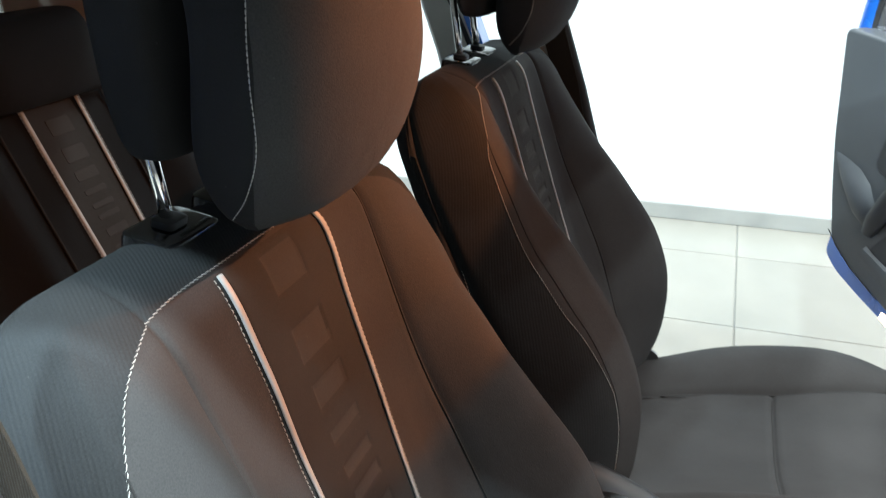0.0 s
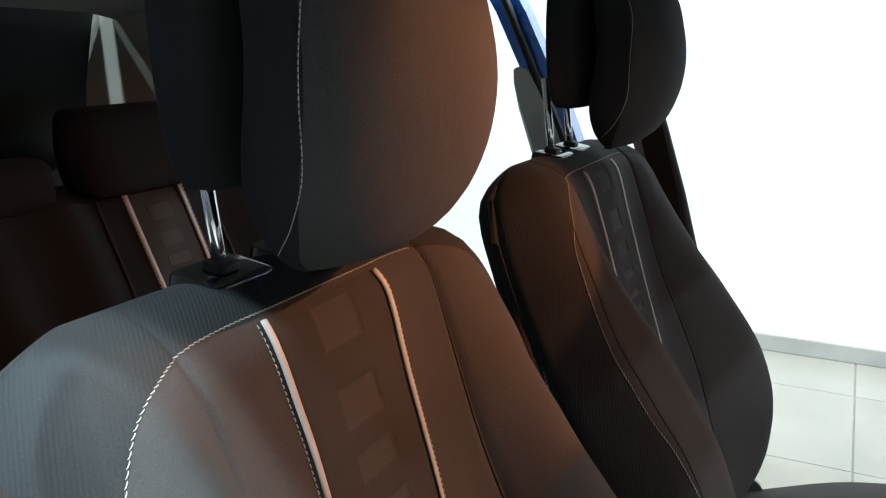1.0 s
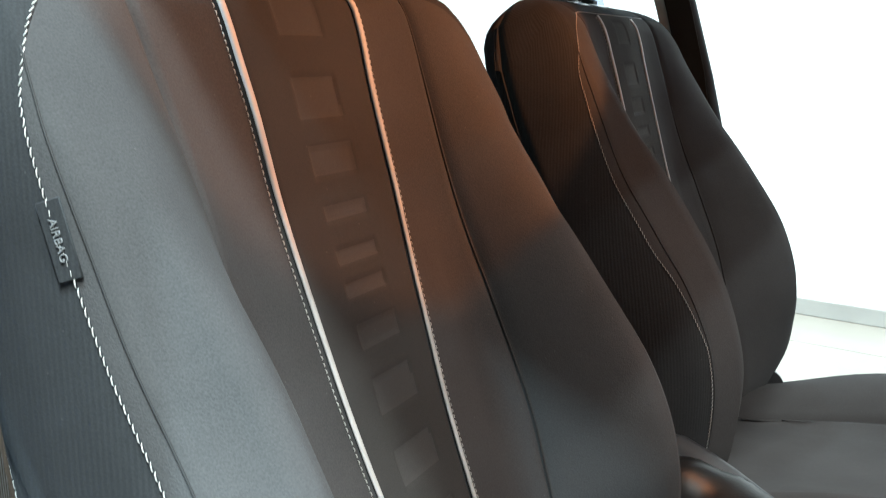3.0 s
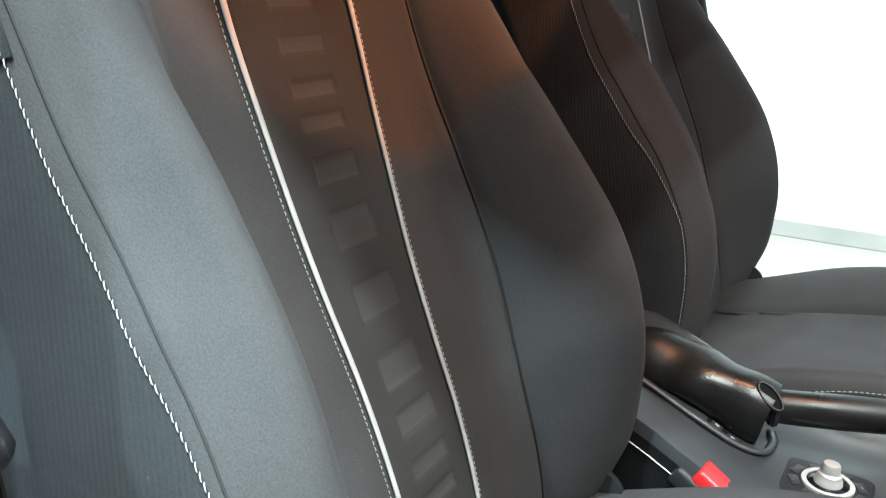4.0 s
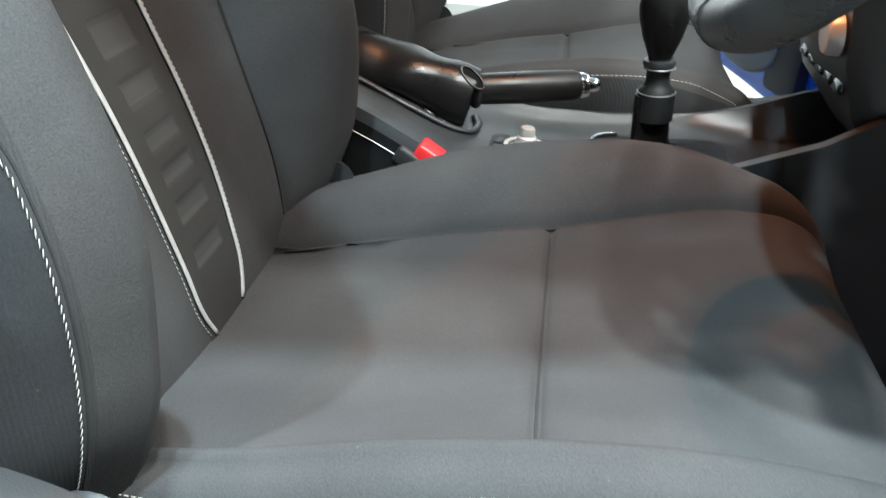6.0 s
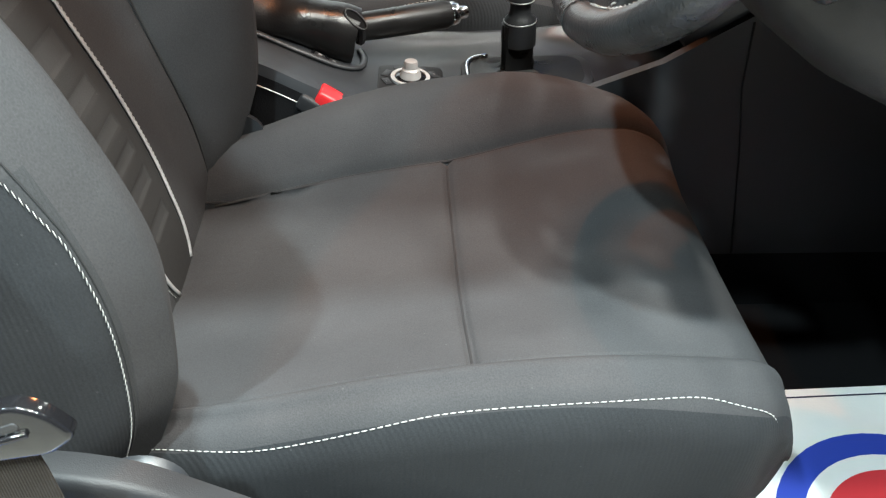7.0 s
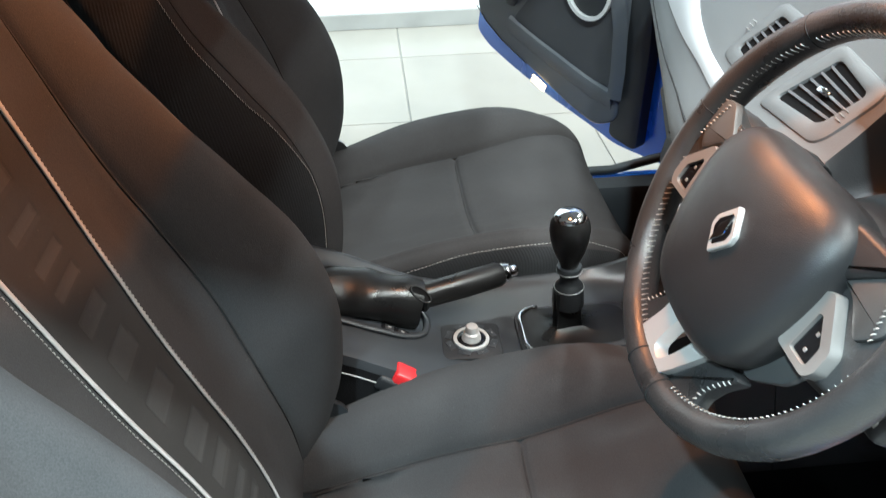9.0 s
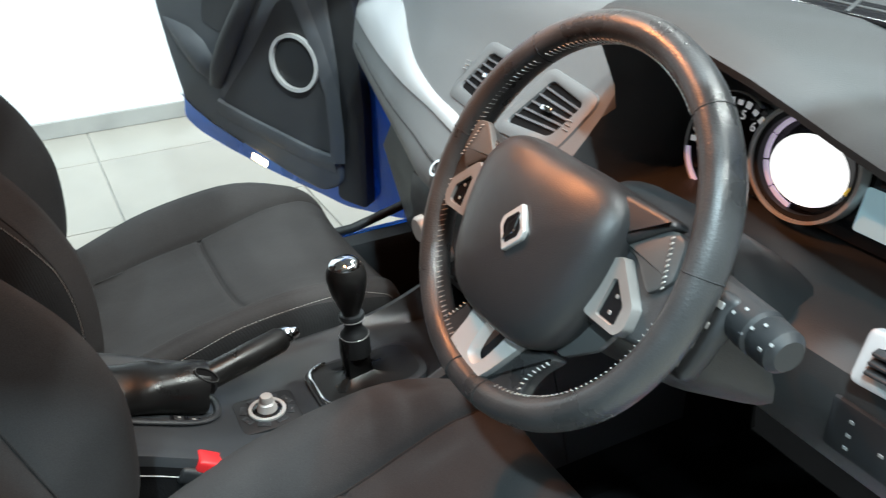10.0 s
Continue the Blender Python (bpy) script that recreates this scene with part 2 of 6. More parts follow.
def tile_material():
    mat, nodes, links, bsdf = node_mat("cream_porcelain_tile")
    coord, info = nodes.new("ShaderNodeTexCoord"), nodes.new("ShaderNodeObjectInfo")
    cloud = nodes.new("ShaderNodeTexNoise")
    cloud.inputs["Scale"].default_value, cloud.inputs["Detail"].default_value = 5, 6
    links.new(coord.outputs["Object"], cloud.inputs["Vector"])
    a = nodes.new("ShaderNodeMapRange")
    a.inputs["To Min"].default_value, a.inputs["To Max"].default_value = 0.93, 1.05
    links.new(cloud.outputs["Fac"], a.inputs["Value"])
    b = nodes.new("ShaderNodeMapRange")
    b.inputs["To Min"].default_value, b.inputs["To Max"].default_value = 0.96, 1.03
    links.new(info.outputs["Random"], b.inputs["Value"])
    m = nodes.new("ShaderNodeMath")
    m.operation = "MULTIPLY"
    links.new(a.outputs[0], m.inputs[0])
    links.new(b.outputs[0], m.inputs[1])
    mul = nodes.new("ShaderNodeVectorMath")
    mul.operation = "SCALE"
    mul.inputs[0].default_value = (0.385, 0.355, 0.312)
    links.new(m.outputs[0], mul.inputs["Scale"])
    links.new(mul.outputs[0], bsdf.inputs["Base Color"])
    bsdf.inputs["Roughness"].default_value = 0.22
    return mat


M_TILE = tile_material()

# ---------------------------------------------------------------- building helpers


def thing(name, at, label, category, group="", kind=""):
    """An Empty at a thing's base; its parts are given in world places."""
    ob = new(name)
    ob.empty_display_size = 0.05
    ob.location = at
    return tagged(ob, label, category, group, kind)


def base_of(ob):
    while ob.parent:
        ob = ob.parent
    return Vector(ob.location)


def put_mesh(name, verts, faces, mats, parent=None, label="", smooth=True, index=None):
    me = bpy.data.meshes.new(name)
    off = base_of(parent) if parent else Vector()
    me.from_pydata([tuple(Vector(v) - off) for v in verts], [], faces)
    for m in mats if isinstance(mats, (list, tuple)) else [mats]:
        me.materials.append(m)
    me.polygons.foreach_set("use_smooth", [smooth] * len(me.polygons))
    if index is not None:
        me.polygons.foreach_set("material_index", index)
    me.update()
    ob = new(name, me)
    if parent:
        ob.parent = parent
    if label:
        tagged(ob, label)
    return ob


def part(name, bm, mat, parent=None, label="", smooth=True):
    """Links a bmesh given in world places as one mesh under a thing or part."""
    bmesh.ops.recalc_face_normals(bm, faces=bm.faces)
    me = bpy.data.meshes.new(name)
    if parent:
        bm.transform(Matrix.Translation(-base_of(parent)))
    bm.to_mesh(me)
    bm.free()
    me.materials.append(mat)
    me.polygons.foreach_set("use_smooth", [smooth] * len(me.polygons))
    if smooth:
        me.set_sharp_from_angle(angle=radians(40))
    ob = new(name, me)
    if parent:
        ob.parent = parent
    if label:
        tagged(ob, label)
    return ob


def rbox(size, m, bevel=0.004, seg=2):
    """A box with rounded edges at the pose m."""
    bm = bmesh.new()
    bmesh.ops.create_cube(bm, size=1)
    bm.transform(Matrix.Diagonal((*size, 1)))
    bmesh.ops.bevel(bm, geom=bm.edges[:], offset=min(bevel, min(size) * 0.45), segments=seg, affect="EDGES", profile=0.5)
    bm.transform(m)
    return bm


def frame_of(at, ex, ey, ez):
    return Matrix(((ex[0], ey[0], ez[0], at[0]), (ex[1], ey[1], ez[1], at[1]), (ex[2], ey[2], ez[2], at[2]), (0, 0, 0, 1)))


def slab(poly, thick, m, bevel=0.003, seg=2):
    """A plane outline (x, y) made thick along z, from -thick to 0, its upper rim rounded, at the pose m."""
    bm = bmesh.new()
    top = [bm.verts.new((x, y, 0)) for x, y in poly]
    face = bm.faces.new(top)
    if face.normal.z < 0 or sum(poly[i - 1][0] * poly[i][1] - poly[i][0] * poly[i - 1][1] for i in range(len(poly))) < 0:
        face.normal_flip()
    out = bmesh.ops.extrude_face_region(bm, geom=[face])
    low = [v for v in out["geom"] if isinstance(v, bmesh.types.BMVert)]
    for v in low:
        v.co.z = -thick
    bm.normal_update()
    if bevel:
        rim = [e for e in bm.edges if all(abs(v.co.z) < 1e-6 for v in e.verts)]
        bmesh.ops.bevel(bm, geom=rim, offset=bevel, segments=seg, affect="EDGES", profile=0.5)
    bm.transform(m)
    return bm


def rounded(poly, r, n=4):
    """A plane outline with its corners rounded."""
    out = []
    count = len(poly)
    for i in range(count):
        p0, p1, p2 = (Vector(poly[(i + k) % count]) for k in (-1, 0, 1))
        a, b = (p0 - p1), (p2 - p1)
        rr = min(r, a.length * 0.45, b.length * 0.45)
        s, e = p1 + a.normalized() * rr, p1 + b.normalized() * rr
        for k in range(n + 1):
            t = k / n
            q = (1 - t) ** 2 * s + 2 * t * (1 - t) * p1 + t * t * e
            out.append((q.x, q.y))
    return out


def smooth_path(points, n):
    """A smooth line of n + 1 points through the given ones."""
    pts = [Vector(p) for p in points]
    if len(pts) == 2:
        return [pts[0].lerp(pts[1], i / n) for i in range(n + 1)]
    out = []
    for i in range(n + 1):
        f = i / n * (len(pts) - 1)
        k = min(int(f), len(pts) - 2)
        t = f - k
        p1, p2 = pts[k], pts[k + 1]
        p0 = pts[k - 1] if k else 2 * p1 - p2
        p3 = pts[k + 2] if k + 2 < len(pts) else 2 * p2 - p1
        out.append(0.5 * ((2 * p1) + (p2 - p0) * t + (2 * p0 - 5 * p1 + 4 * p2 - p3) * t * t + (3 * p1 - p0 - 3 * p2 + p3) * t ** 3))
    return out


def tube_geometry(path, radius, n=8, closed=False, flat=1.0, up=None):
    """Rings round a line. radius: one, or one for each point; flat: the height over the width, along up."""
    pts = [Vector(p) for p in path]
    verts, faces = [], []
    side_old = Vector(up) if up else None
    for i, p in enumerate(pts):
        a = pts[i - 1] if i or closed else pts[i]
        b = pts[(i + 1) % len(pts)] if i + 1 < len(pts) or closed else pts[i]
        d = (b - a).normalized()
        if side_old is None:
            side_old = Vector((0, 0, 1)) if abs(d.z) < 0.9 else Vector((1, 0, 0))
        v = (side_old - d * side_old.dot(d)).normalized()
        w = d.cross(v)
        if not up:
            side_old = v
        r = radius[i] if isinstance(radius, (list, tuple)) else radius
        for k in range(n):
            t = 2 * math.pi * k / n
            verts.append(p + w * (r * math.cos(t)) + v * (r * flat * math.sin(t)))
    rings = len(pts)
    for i in range(rings if closed else rings - 1):
        for k in range(n):
            a, b = i * n + k, i * n + (k + 1) % n
            c, d = ((i + 1) % rings) * n + (k + 1) % n, ((i + 1) % rings) * n + k
            faces.append((a, b, c, d))
    if not closed:
        faces.append(tuple(range(n - 1, -1, -1)))
        faces.append(tuple((rings - 1) * n + k for k in range(n)))
    return verts, faces


def tube(name, path, radius, mat, parent=None, label="", n=8, closed=False, flat=1.0, up=None):
    v, f = tube_geometry(path, radius, n, closed, flat, up)
    return put_mesh(name, v, f, mat, parent, label)


def loft_geometry(sections, closed=True, caps=True):
    verts = [Vector(p) for s in sections for p in s]
    n, faces = len(sections[0]), []
    for i in range(len(sections) - 1):
        for k in range(n if closed else n - 1):
            a, b = i * n + k, i * n + (k + 1) % n
            faces.append((a, b, b + n, a + n))
    if caps and closed:
        faces.append(tuple(range(n - 1, -1, -1)))
        faces.append(tuple((len(sections) - 1) * n + k for k in range(n)))
    return verts, faces


def loft(name, sections, mat, parent=None, label="", closed=True, caps=True):
    v, f = loft_geometry(sections, closed, caps)
    bm = bmesh.new()
    vs = [bm.verts.new(p) for p in v]
    for q in f:
        try:
            bm.faces.new([vs[i] for i in q])
        except ValueError:
            pass
    bmesh.ops.remove_doubles(bm, verts=bm.verts, dist=1e-5)
    return part(name, bm, mat, parent, label)


def lathe(name, profile, m, mat, parent=None, label="", n=24):
    """(radius, height) points turned about the z axis of the pose m."""
    secs = [[m @ Vector((r * math.cos(2 * math.pi * k / n), r * math.sin(2 * math.pi * k / n), h)) for k in range(n)] for r, h in profile]
    return loft(name, secs, mat, parent, label)


def interp(x, table):
    """A smooth curve through (x, value) pairs."""
    if x <= table[0][0]:
        return table[0][1]
    if x >= table[-1][0]:
        return table[-1][1]

    def slope(i):
        if i == 0 or i == len(table) - 1:
            j = min(max(i, 1), len(table) - 1)
            return (table[j][1] - table[j - 1][1]) / (table[j][0] - table[j - 1][0])
        (xa, ya), (xb, yb), (xc, yc) = table[i - 1], table[i], table[i + 1]
        hs, hd = xb - xa, xc - xb
        return (hs * hs * (yc - yb) + hd * hd * (yb - ya)) / (hs * hd * (hs + hd))

    for i in range(len(table) - 1):
        if x <= table[i + 1][0]:
            h = table[i + 1][0] - table[i][0]
            t = (x - table[i][0]) / h
            return ((2 * t ** 3 - 3 * t * t + 1) * table[i][1] + (t ** 3 - 2 * t * t + t) * h * slope(i)
                    + (3 * t * t - 2 * t ** 3) * table[i + 1][1] + (t ** 3 - t * t) * h * slope(i + 1))
    return table[-1][1]


def step(x):
    x = min(1.0, max(0.0, x))
    return x * x * (3 - 2 * x)


def stitch_geometry(path, ups, pitch=0.0052, length=0.0036, r=0.0007, lift=0.0006, lean=0.0):
    """Single stitches laid along a line; ups: the surface's normal at each point."""
    verts, faces = [], []
    pts, run = [Vector(p) for p in path], 0.0
    gap = pitch
    for i in range(len(pts) - 1):
        seg = pts[i + 1] - pts[i]
        L = seg.length
        if L < 1e-7:
            continue
        d, n = seg / L, Vector(ups[i]).normalized()
        side = d.cross(n)
        at = gap
        while at < L:
            c = pts[i] + d * at + n * lift
            dd = (d + side * lean).normalized()
            ss = dd.cross(n)
            base = len(verts)
            for e, w in ((-0.5, 0.45), (-0.28, 1), (0.28, 1), (0.5, 0.45)):
                q = c + dd * (length * e) - n * (0.0007 if abs(e) > 0.4 else 0)
                for k in range(5):
                    t = 2 * math.pi * k / 5
                    verts.append(q + ss * (r * w * math.cos(t)) + n * (r * w * math.sin(t)))
            for j in range(3):
                for k in range(5):
                    a, b = base + j * 5 + k, base + j * 5 + (k + 1) % 5
                    faces.append((a, b, b + 5, a + 5))
            at += pitch
        gap = at - L
    return verts, faces


def stitches(name, path, ups, parent, label="pale grey stitching thread", mat=None, **kw):
    v, f = stitch_geometry(path, ups, **kw)
    return tagged(put_mesh(name, v, f, mat or M_THREAD, parent, label), kind="stuff")

# ---------------------------------------------------------------- showroom
WALL_Y, TILE = 2.93, 0.65
X0, X1, Y0 = -3.2, 5.2, -4.4
ROOM_H = 3.4


def plain_box(name, lo, hi, mat, label, category, bevel=0.0):
    size = [b - a for a, b in zip(lo, hi)]
    mid = [(a + b) / 2 for a, b in zip(lo, hi)]
    ob = part(name, rbox(size, pose(*mid), bevel or 0.001, 1), mat, smooth=False)
    return tagged(ob, label, category, kind="structure")


floor = plain_box("floor", (X0 - 0.2, Y0 - 0.2, -0.2), (X1 + 0.2, WALL_Y + 0.2, -0.006), M_GROUT, "cream porcelain tiled showroom floor with grey joints", "floor")
plain_box("wall_north", (X0 - 0.2, WALL_Y, 0), (X1 + 0.2, WALL_Y + 0.2, ROOM_H), M_WALL, "plain white painted showroom wall", "wall")
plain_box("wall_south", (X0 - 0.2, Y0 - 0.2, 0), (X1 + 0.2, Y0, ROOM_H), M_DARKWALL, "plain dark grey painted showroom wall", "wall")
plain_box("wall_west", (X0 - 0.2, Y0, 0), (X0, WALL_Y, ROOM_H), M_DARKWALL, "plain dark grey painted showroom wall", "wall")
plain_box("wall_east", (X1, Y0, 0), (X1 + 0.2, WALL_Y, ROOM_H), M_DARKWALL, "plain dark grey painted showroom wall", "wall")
plain_box("ceiling", (X0 - 0.2, Y0 - 0.2, ROOM_H), (X1 + 0.2, WALL_Y + 0.2, ROOM_H + 0.2), M_CEIL, "plain grey showroom ceiling", "ceiling")
plain_box("baseboard", (X0, WALL_Y - 0.014, 0), (X1, WALL_Y, 0.074), M_SKIRT, "grey stone skirting along the white wall", "baseboard", 0.003)
for lx, ly, watts, tone in LAMPS:
    lamp = thing("ceiling_light", (lx, ly, ROOM_H), "square white ceiling light panel", "light", "ceiling lights")
    part("frame", rbox((0.28, 0.28, 0.03), pose(lx, ly, ROOM_H - 0.013), 0.006, 1), M_SILVER, lamp)
    part("diffuser", rbox((0.22, 0.22, 0.006), pose(lx, ly, ROOM_H - 0.0305), 0.002, 1), M_PANEL, lamp)

# ---------------------------------------------------------------- front seats
SEAT_Y, SEAT_GAP = -0.362, 0.726
P0 = Vector((-0.019, SEAT_Y, 0.54))
UP = Vector((-0.33, 0, 0.944))
OUT = Vector((0.944, 0, 0.33))
TALL = 1.05
BOLSTER = [(-0.07, -0.025), (-0.03, 0.009), (0.01, 0.043), (0.05, 0.077), (0.1, 0.102), (0.15, 0.119), (0.25, 0.123), (0.35, 0.097), (0.45, 0.062), (0.53, 0.040), (0.59, 0.026), (0.625, 0.013), (0.648, -0.002)]
HALF = [(-0.07, 0.265), (-0.03, 0.279), (0.01, 0.285), (0.05, 0.292), (0.1, 0.288), (0.15, 0.283), (0.25, 0.268), (0.35, 0.254), (0.45, 0.252), (0.53, 0.254), (0.59, 0.248), (0.625, 0.228), (0.648, 0.190)]
# depth of the outer stitched seam
STITCH = [(-0.02, 0.056), (0.02, 0.072), (0.07, 0.091), (0.125, 0.105), (0.178, 0.1035), (0.23, 0.0965), (0.282, 0.081), (0.312, 0.067), (0.353, 0.053), (0.404, 0.038), (0.455, 0.032), (0.503, 0.030), (0.54, 0.030), (0.57, 0.031), (0.60, 0.030)]
SEAM = [(-0.06, 0.150), (0.05, 0.149), (0.15, 0.144), (0.25, 0.147), (0.35, 0.144), (0.47, 0.141), (0.56, 0.147), (0.61, 0.150)]
LUMBAR = [(-0.05, -0.005), (0.0, 0.006), (0.055, 0.014), (0.10, 0.018), (0.155, 0.0195), (0.229, 0.016), (0.282, 0.0125), (0.372, 0.0110), (0.46, 0.0120), (0.545, 0.0150), (0.59, 0.016), (0.62, 0.012), (0.65, 0.004)]
CORNER = [(0.0, 0.616), (0.06, 0.616), (0.112, 0.616), (0.14, 0.6143), (0.164, 0.610), (0.19, 0.6012), (0.204, 0.5933), (0.212, 0.5867), (0.226, 0.570), (0.234, 0.5526), (0.2405, 0.532), (0.246, 0.507), (0.250, 0.488), (0.30, 0.45)]
TOP, TOP0 = 0.648, 0.592


def lumbar(s):
    return interp(s, LUMBAR)


def back_section(s):
    """(u, depth) points of half the backrest's section at the height s, from the middle of the front to the middle of the back."""
    w, b, us = interp(s, HALF), interp(s, BOLSTER), interp(s, SEAM)
    crest = w - 0.026 - 0.021 * step((0.25 - s) / 0.20)
    low = 1 - step((s - 0.38) / 0.14)
    ridge = 0.0001 + (0.008 + 0.014 * step((s - 0.06) / 0.12)) * low
    fit = min(1.0, (crest - 0.010) / (us + 0.009))
    cols = [0, 0.02, 0.04, 0.06, 0.075, 0.09, 0.105, 0.118, us - 0.009, us - 0.0045, us - 0.0018, us, us + 0.0018, us + 0.0045, us + 0.009]
    cols = [u * fit for u in cols]
    us *= fit
    cols += [cols[-1] + (crest - cols[-1]) * k / 6 for k in range(1, 7)]
    out = []
    for u in cols:
        t = step((u - 0.095 - 0.02 * low) / max(0.02, crest - ridge - 0.095 - 0.02 * low))
        d = lumbar(s) * (1 - t) + b * t
        d -= 0.0042 * math.exp(-((u - us) / 0.0026) ** 2)
        if u > crest - ridge:
            d -= 0.020 * low * ((u - crest + ridge) / ridge) ** 2
        if u > us:
            k = (u - us) / (crest - us)
            d += 0.010 * math.sin(math.pi * k) * min(1, b / 0.05)
        out.append((u, d))
    drop = 0.050 + 0.065 * step((b + 0.02) / 0.07)
    e = math.acos(min(0.968, max(0.05, 1 - (out[20][1] - interp(s, STITCH)) / drop))) / (math.pi / 2)
    for k in range(1, 9):
        a = math.pi / 2 * (e * k / 3 if k <= 3 else e + (1 - e) * (k - 3) / 5)
        out.append((crest + (w - crest) * math.sin(a), out[20][1] - drop * (1 - math.cos(a))))
    d0 = out[-1][1]
    for k in range(1, 6):
        out.append((w - 0.004 * math.sin(math.pi * k / 6), d0 + (-0.062 - d0) * k / 6))
    for k in range(0, 7):
        a = math.pi / 2 * k / 6
        out.append((w - 0.04 * (1 - math.cos(a)), -0.062 - 0.036 * math.sin(a)))
    for k in range(1, 5):
        out.append(((w - 0.04) * (1 - k / 4), -0.098 - 0.004 * k / 4))
    if s > TOP0:
        q = (s - TOP0) / (TOP - TOP0)
        k = math.sqrt(max(0.0, 1 - q * q))
        mid = -0.048
        out = [(u * (0.90 + 0.10 * k), mid + (d - mid) * k) for u, d in out]
    return out


def back_place(s, u, d):
    return P0 + UP * (s * TALL) + OUT * d + Vector((0, u, 0))


def back_front(s, u, lift=0.0):
    """A place on the front of the backrest."""
    sec = back_section(s)
    a = abs(u)
    for (ua, da), (ub, db) in zip(sec, sec[1:]):
        if ua <= a <= ub and ub > ua:
            d = da + (db - da) * (a - ua) / (ub - ua)
            return back_place(s, u, d + lift)
    return back_place(s, u, sec[20][1] + lift)


def on_flank(s, step_in=0):
    """The place and normal where the outer seam runs, or step_in columns nearer to the front."""
    sec = back_section(s)
    (ua, da), (u, d), (ub, db) = sec[22 - step_in], sec[23 - step_in], sec[24 - step_in]
    n = (OUT * (ub - ua) + Vector((0, db - da, 0))).normalized()
    return back_place(s, -u, d), n


SQUARES = [(0.5733, 0.605), (0.5159, 0.545), (0.4757, 0.4965), (0.4446, 0.456), (0.4156, 0.4259), (0.3917, 0.4021), (0.3552, 0.372), (0.308, 0.334), (0.256, 0.282), (0.2051, 0.229), (0.1689, 0.1861), (0.1364, 0.1489), (0.1107, 0.1212), (0.0802, 0.0945), (0.0439, 0.0573)]
STRIP = [(-0.05, 0.042), (0.037, 0.044), (0.085, 0.048), (0.155, 0.050), (0.216, 0.051), (0.289, 0.056), (0.339, 0.060), (0.40, 0.064), (0.46, 0.068), (0.529, 0.069), (0.579, 0.0725), (0.6, 0.073), (0.612, 0.071)]


def build_seat():
    seat = thing("front_seat", (0.2, SEAT_Y, 0.30), "dark grey cloth bucket seat with silver piping and pale stitching", "car seat", "front seats")
    # backrest
    rows = [-0.07 + 0.005 * i for i in range(140)]
    rows = [s for s in rows if s < TOP0] + [TOP0, 0.597, 0.602, 0.607, 0.612, 0.616] + [0.616 + (TOP - 0.616) * math.sin(math.pi / 2 * k / 12) for k in range(1, 13)]
    secs = []
    for s in rows:
        half = []
        for kk, (u, d) in enumerate(back_section(min(s, TOP - 1e-5))):
            # rows bend down at the sides, to follow the top seam
            fade = step((s - 0.36) / 0.256) if s < 0.616 else step((TOP - s) / (TOP - 0.616))
            for _ in range(5):
                q = min(s + (interp(u, CORNER) - CORNER[0][1]) * fade, TOP - 1e-5)
                u, d = back_section(q)[kk]
            half.append((q, u, d))
        ring = [back_place(q, u, d) for q, u, d in half] + [back_place(q, -u, d) for q, u, d in reversed(half[1:-1])]
        secs.append(ring)
    n = len(secs[0])
    verts, faces = loft_geometry(secs)
    h = len(back_section(0.3))
    index = []
    for f in faces[:-2]:
        k = f[0] % n
        kk = k if k < h else n - k - 1
        s = rows[f[0] // n]
        # faces past the outer seam take the cloth with the shade in its colour
        side = kk >= 23 or s > 0.6159
        index.append(1 if side else 2 if kk >= 20 and s < 0.24 else 0)
    index += [1, 1]
    back = put_mesh("backrest", verts, faces, [M_SEAT, M_SIDE, M_BAND], seat, "charcoal cloth backrest with raised side bolsters", index=index)
    # centre insert with pressed patches
    us = [-1 + 2 * i / 64 for i in range(65)]
    ss = [-0.03 + 0.0026 * i for i in range(248)]
    verts, faces, index = [], [], []
    for s in ss:
        wide = interp(s, STRIP) - 0.002
        for k in us:
            u = k * wide
            d = 0.0016
            for a, b in SQUARES:
                if a - 0.004 < s < b + 0.004:
                    e = max(abs(u) - 0.0245, a - s, s - b)
                    d -= 0.0015 * step(0.5 - e / 0.0035)
            edge = abs(u) - wide + 0.004
            if edge > 0:
                d -= edge * 0.6
            verts.append(back_front(s, u, d))
    m = len(us)
    for i in range(len(ss) - 1):
        for k in range(m - 1):
            faces.append((i * m + k, i * m + k + 1, (i + 1) * m + k + 1, (i + 1) * m + k))
            s = (ss[i] + ss[i + 1]) / 2
            u = (us[k] + us[k + 1]) / 2 * (interp(s, STRIP) - 0.002)
            index.append(1 if any(a < s < b and abs(u) < 0.024 for a, b in SQUARES) else 0)
    put_mesh("centre_panel", verts, faces, [M_CENTRE, M_PATCH], back, "dark centre panel with pressed square patches", index=index)
    # piping beside the centre panel
    for side in (-1, 1):
        line, ups, sline = [], [], []
        for i in range(121):
            s = -0.012 + (0.611 + 0.012) * i / 120
            u = interp(s, STRIP)
            if s < 0.03:
                u -= 0.014 * ((0.03 - s) / 0.042) ** 2
            line.append(back_front(s, side * u, 0.0022))
            sline.append(back_front(s, side * (u + 0.0062), 0.0004))
            ups.append(OUT)
        rad = [0.0024 + 0.0007 * step((s - 0.40) / 0.15) for s in [-0.012 + 0.623 * i / 120 for i in range(121)]]
        tube("piping", line, rad, M_PIPING, back, "satin silver grey piping", n=10, flat=0.55, up=OUT)
        stitches("stitching", sline, ups, back, pitch=0.0048, length=0.0033, r=0.00042)
    # top seam, running down the outer bolster
    line, ups = [], []
    for i in range(60):
        u = 0.140 - 0.280 * i / 59
        s = interp(abs(u), CORNER)
        line.append(back_front(s, u, 0.0006))
        ups.append((OUT + UP * 0.5).normalized())
    bend = smooth_path([(u, s, 0) for u, s in CORNER[3:11]], 32)
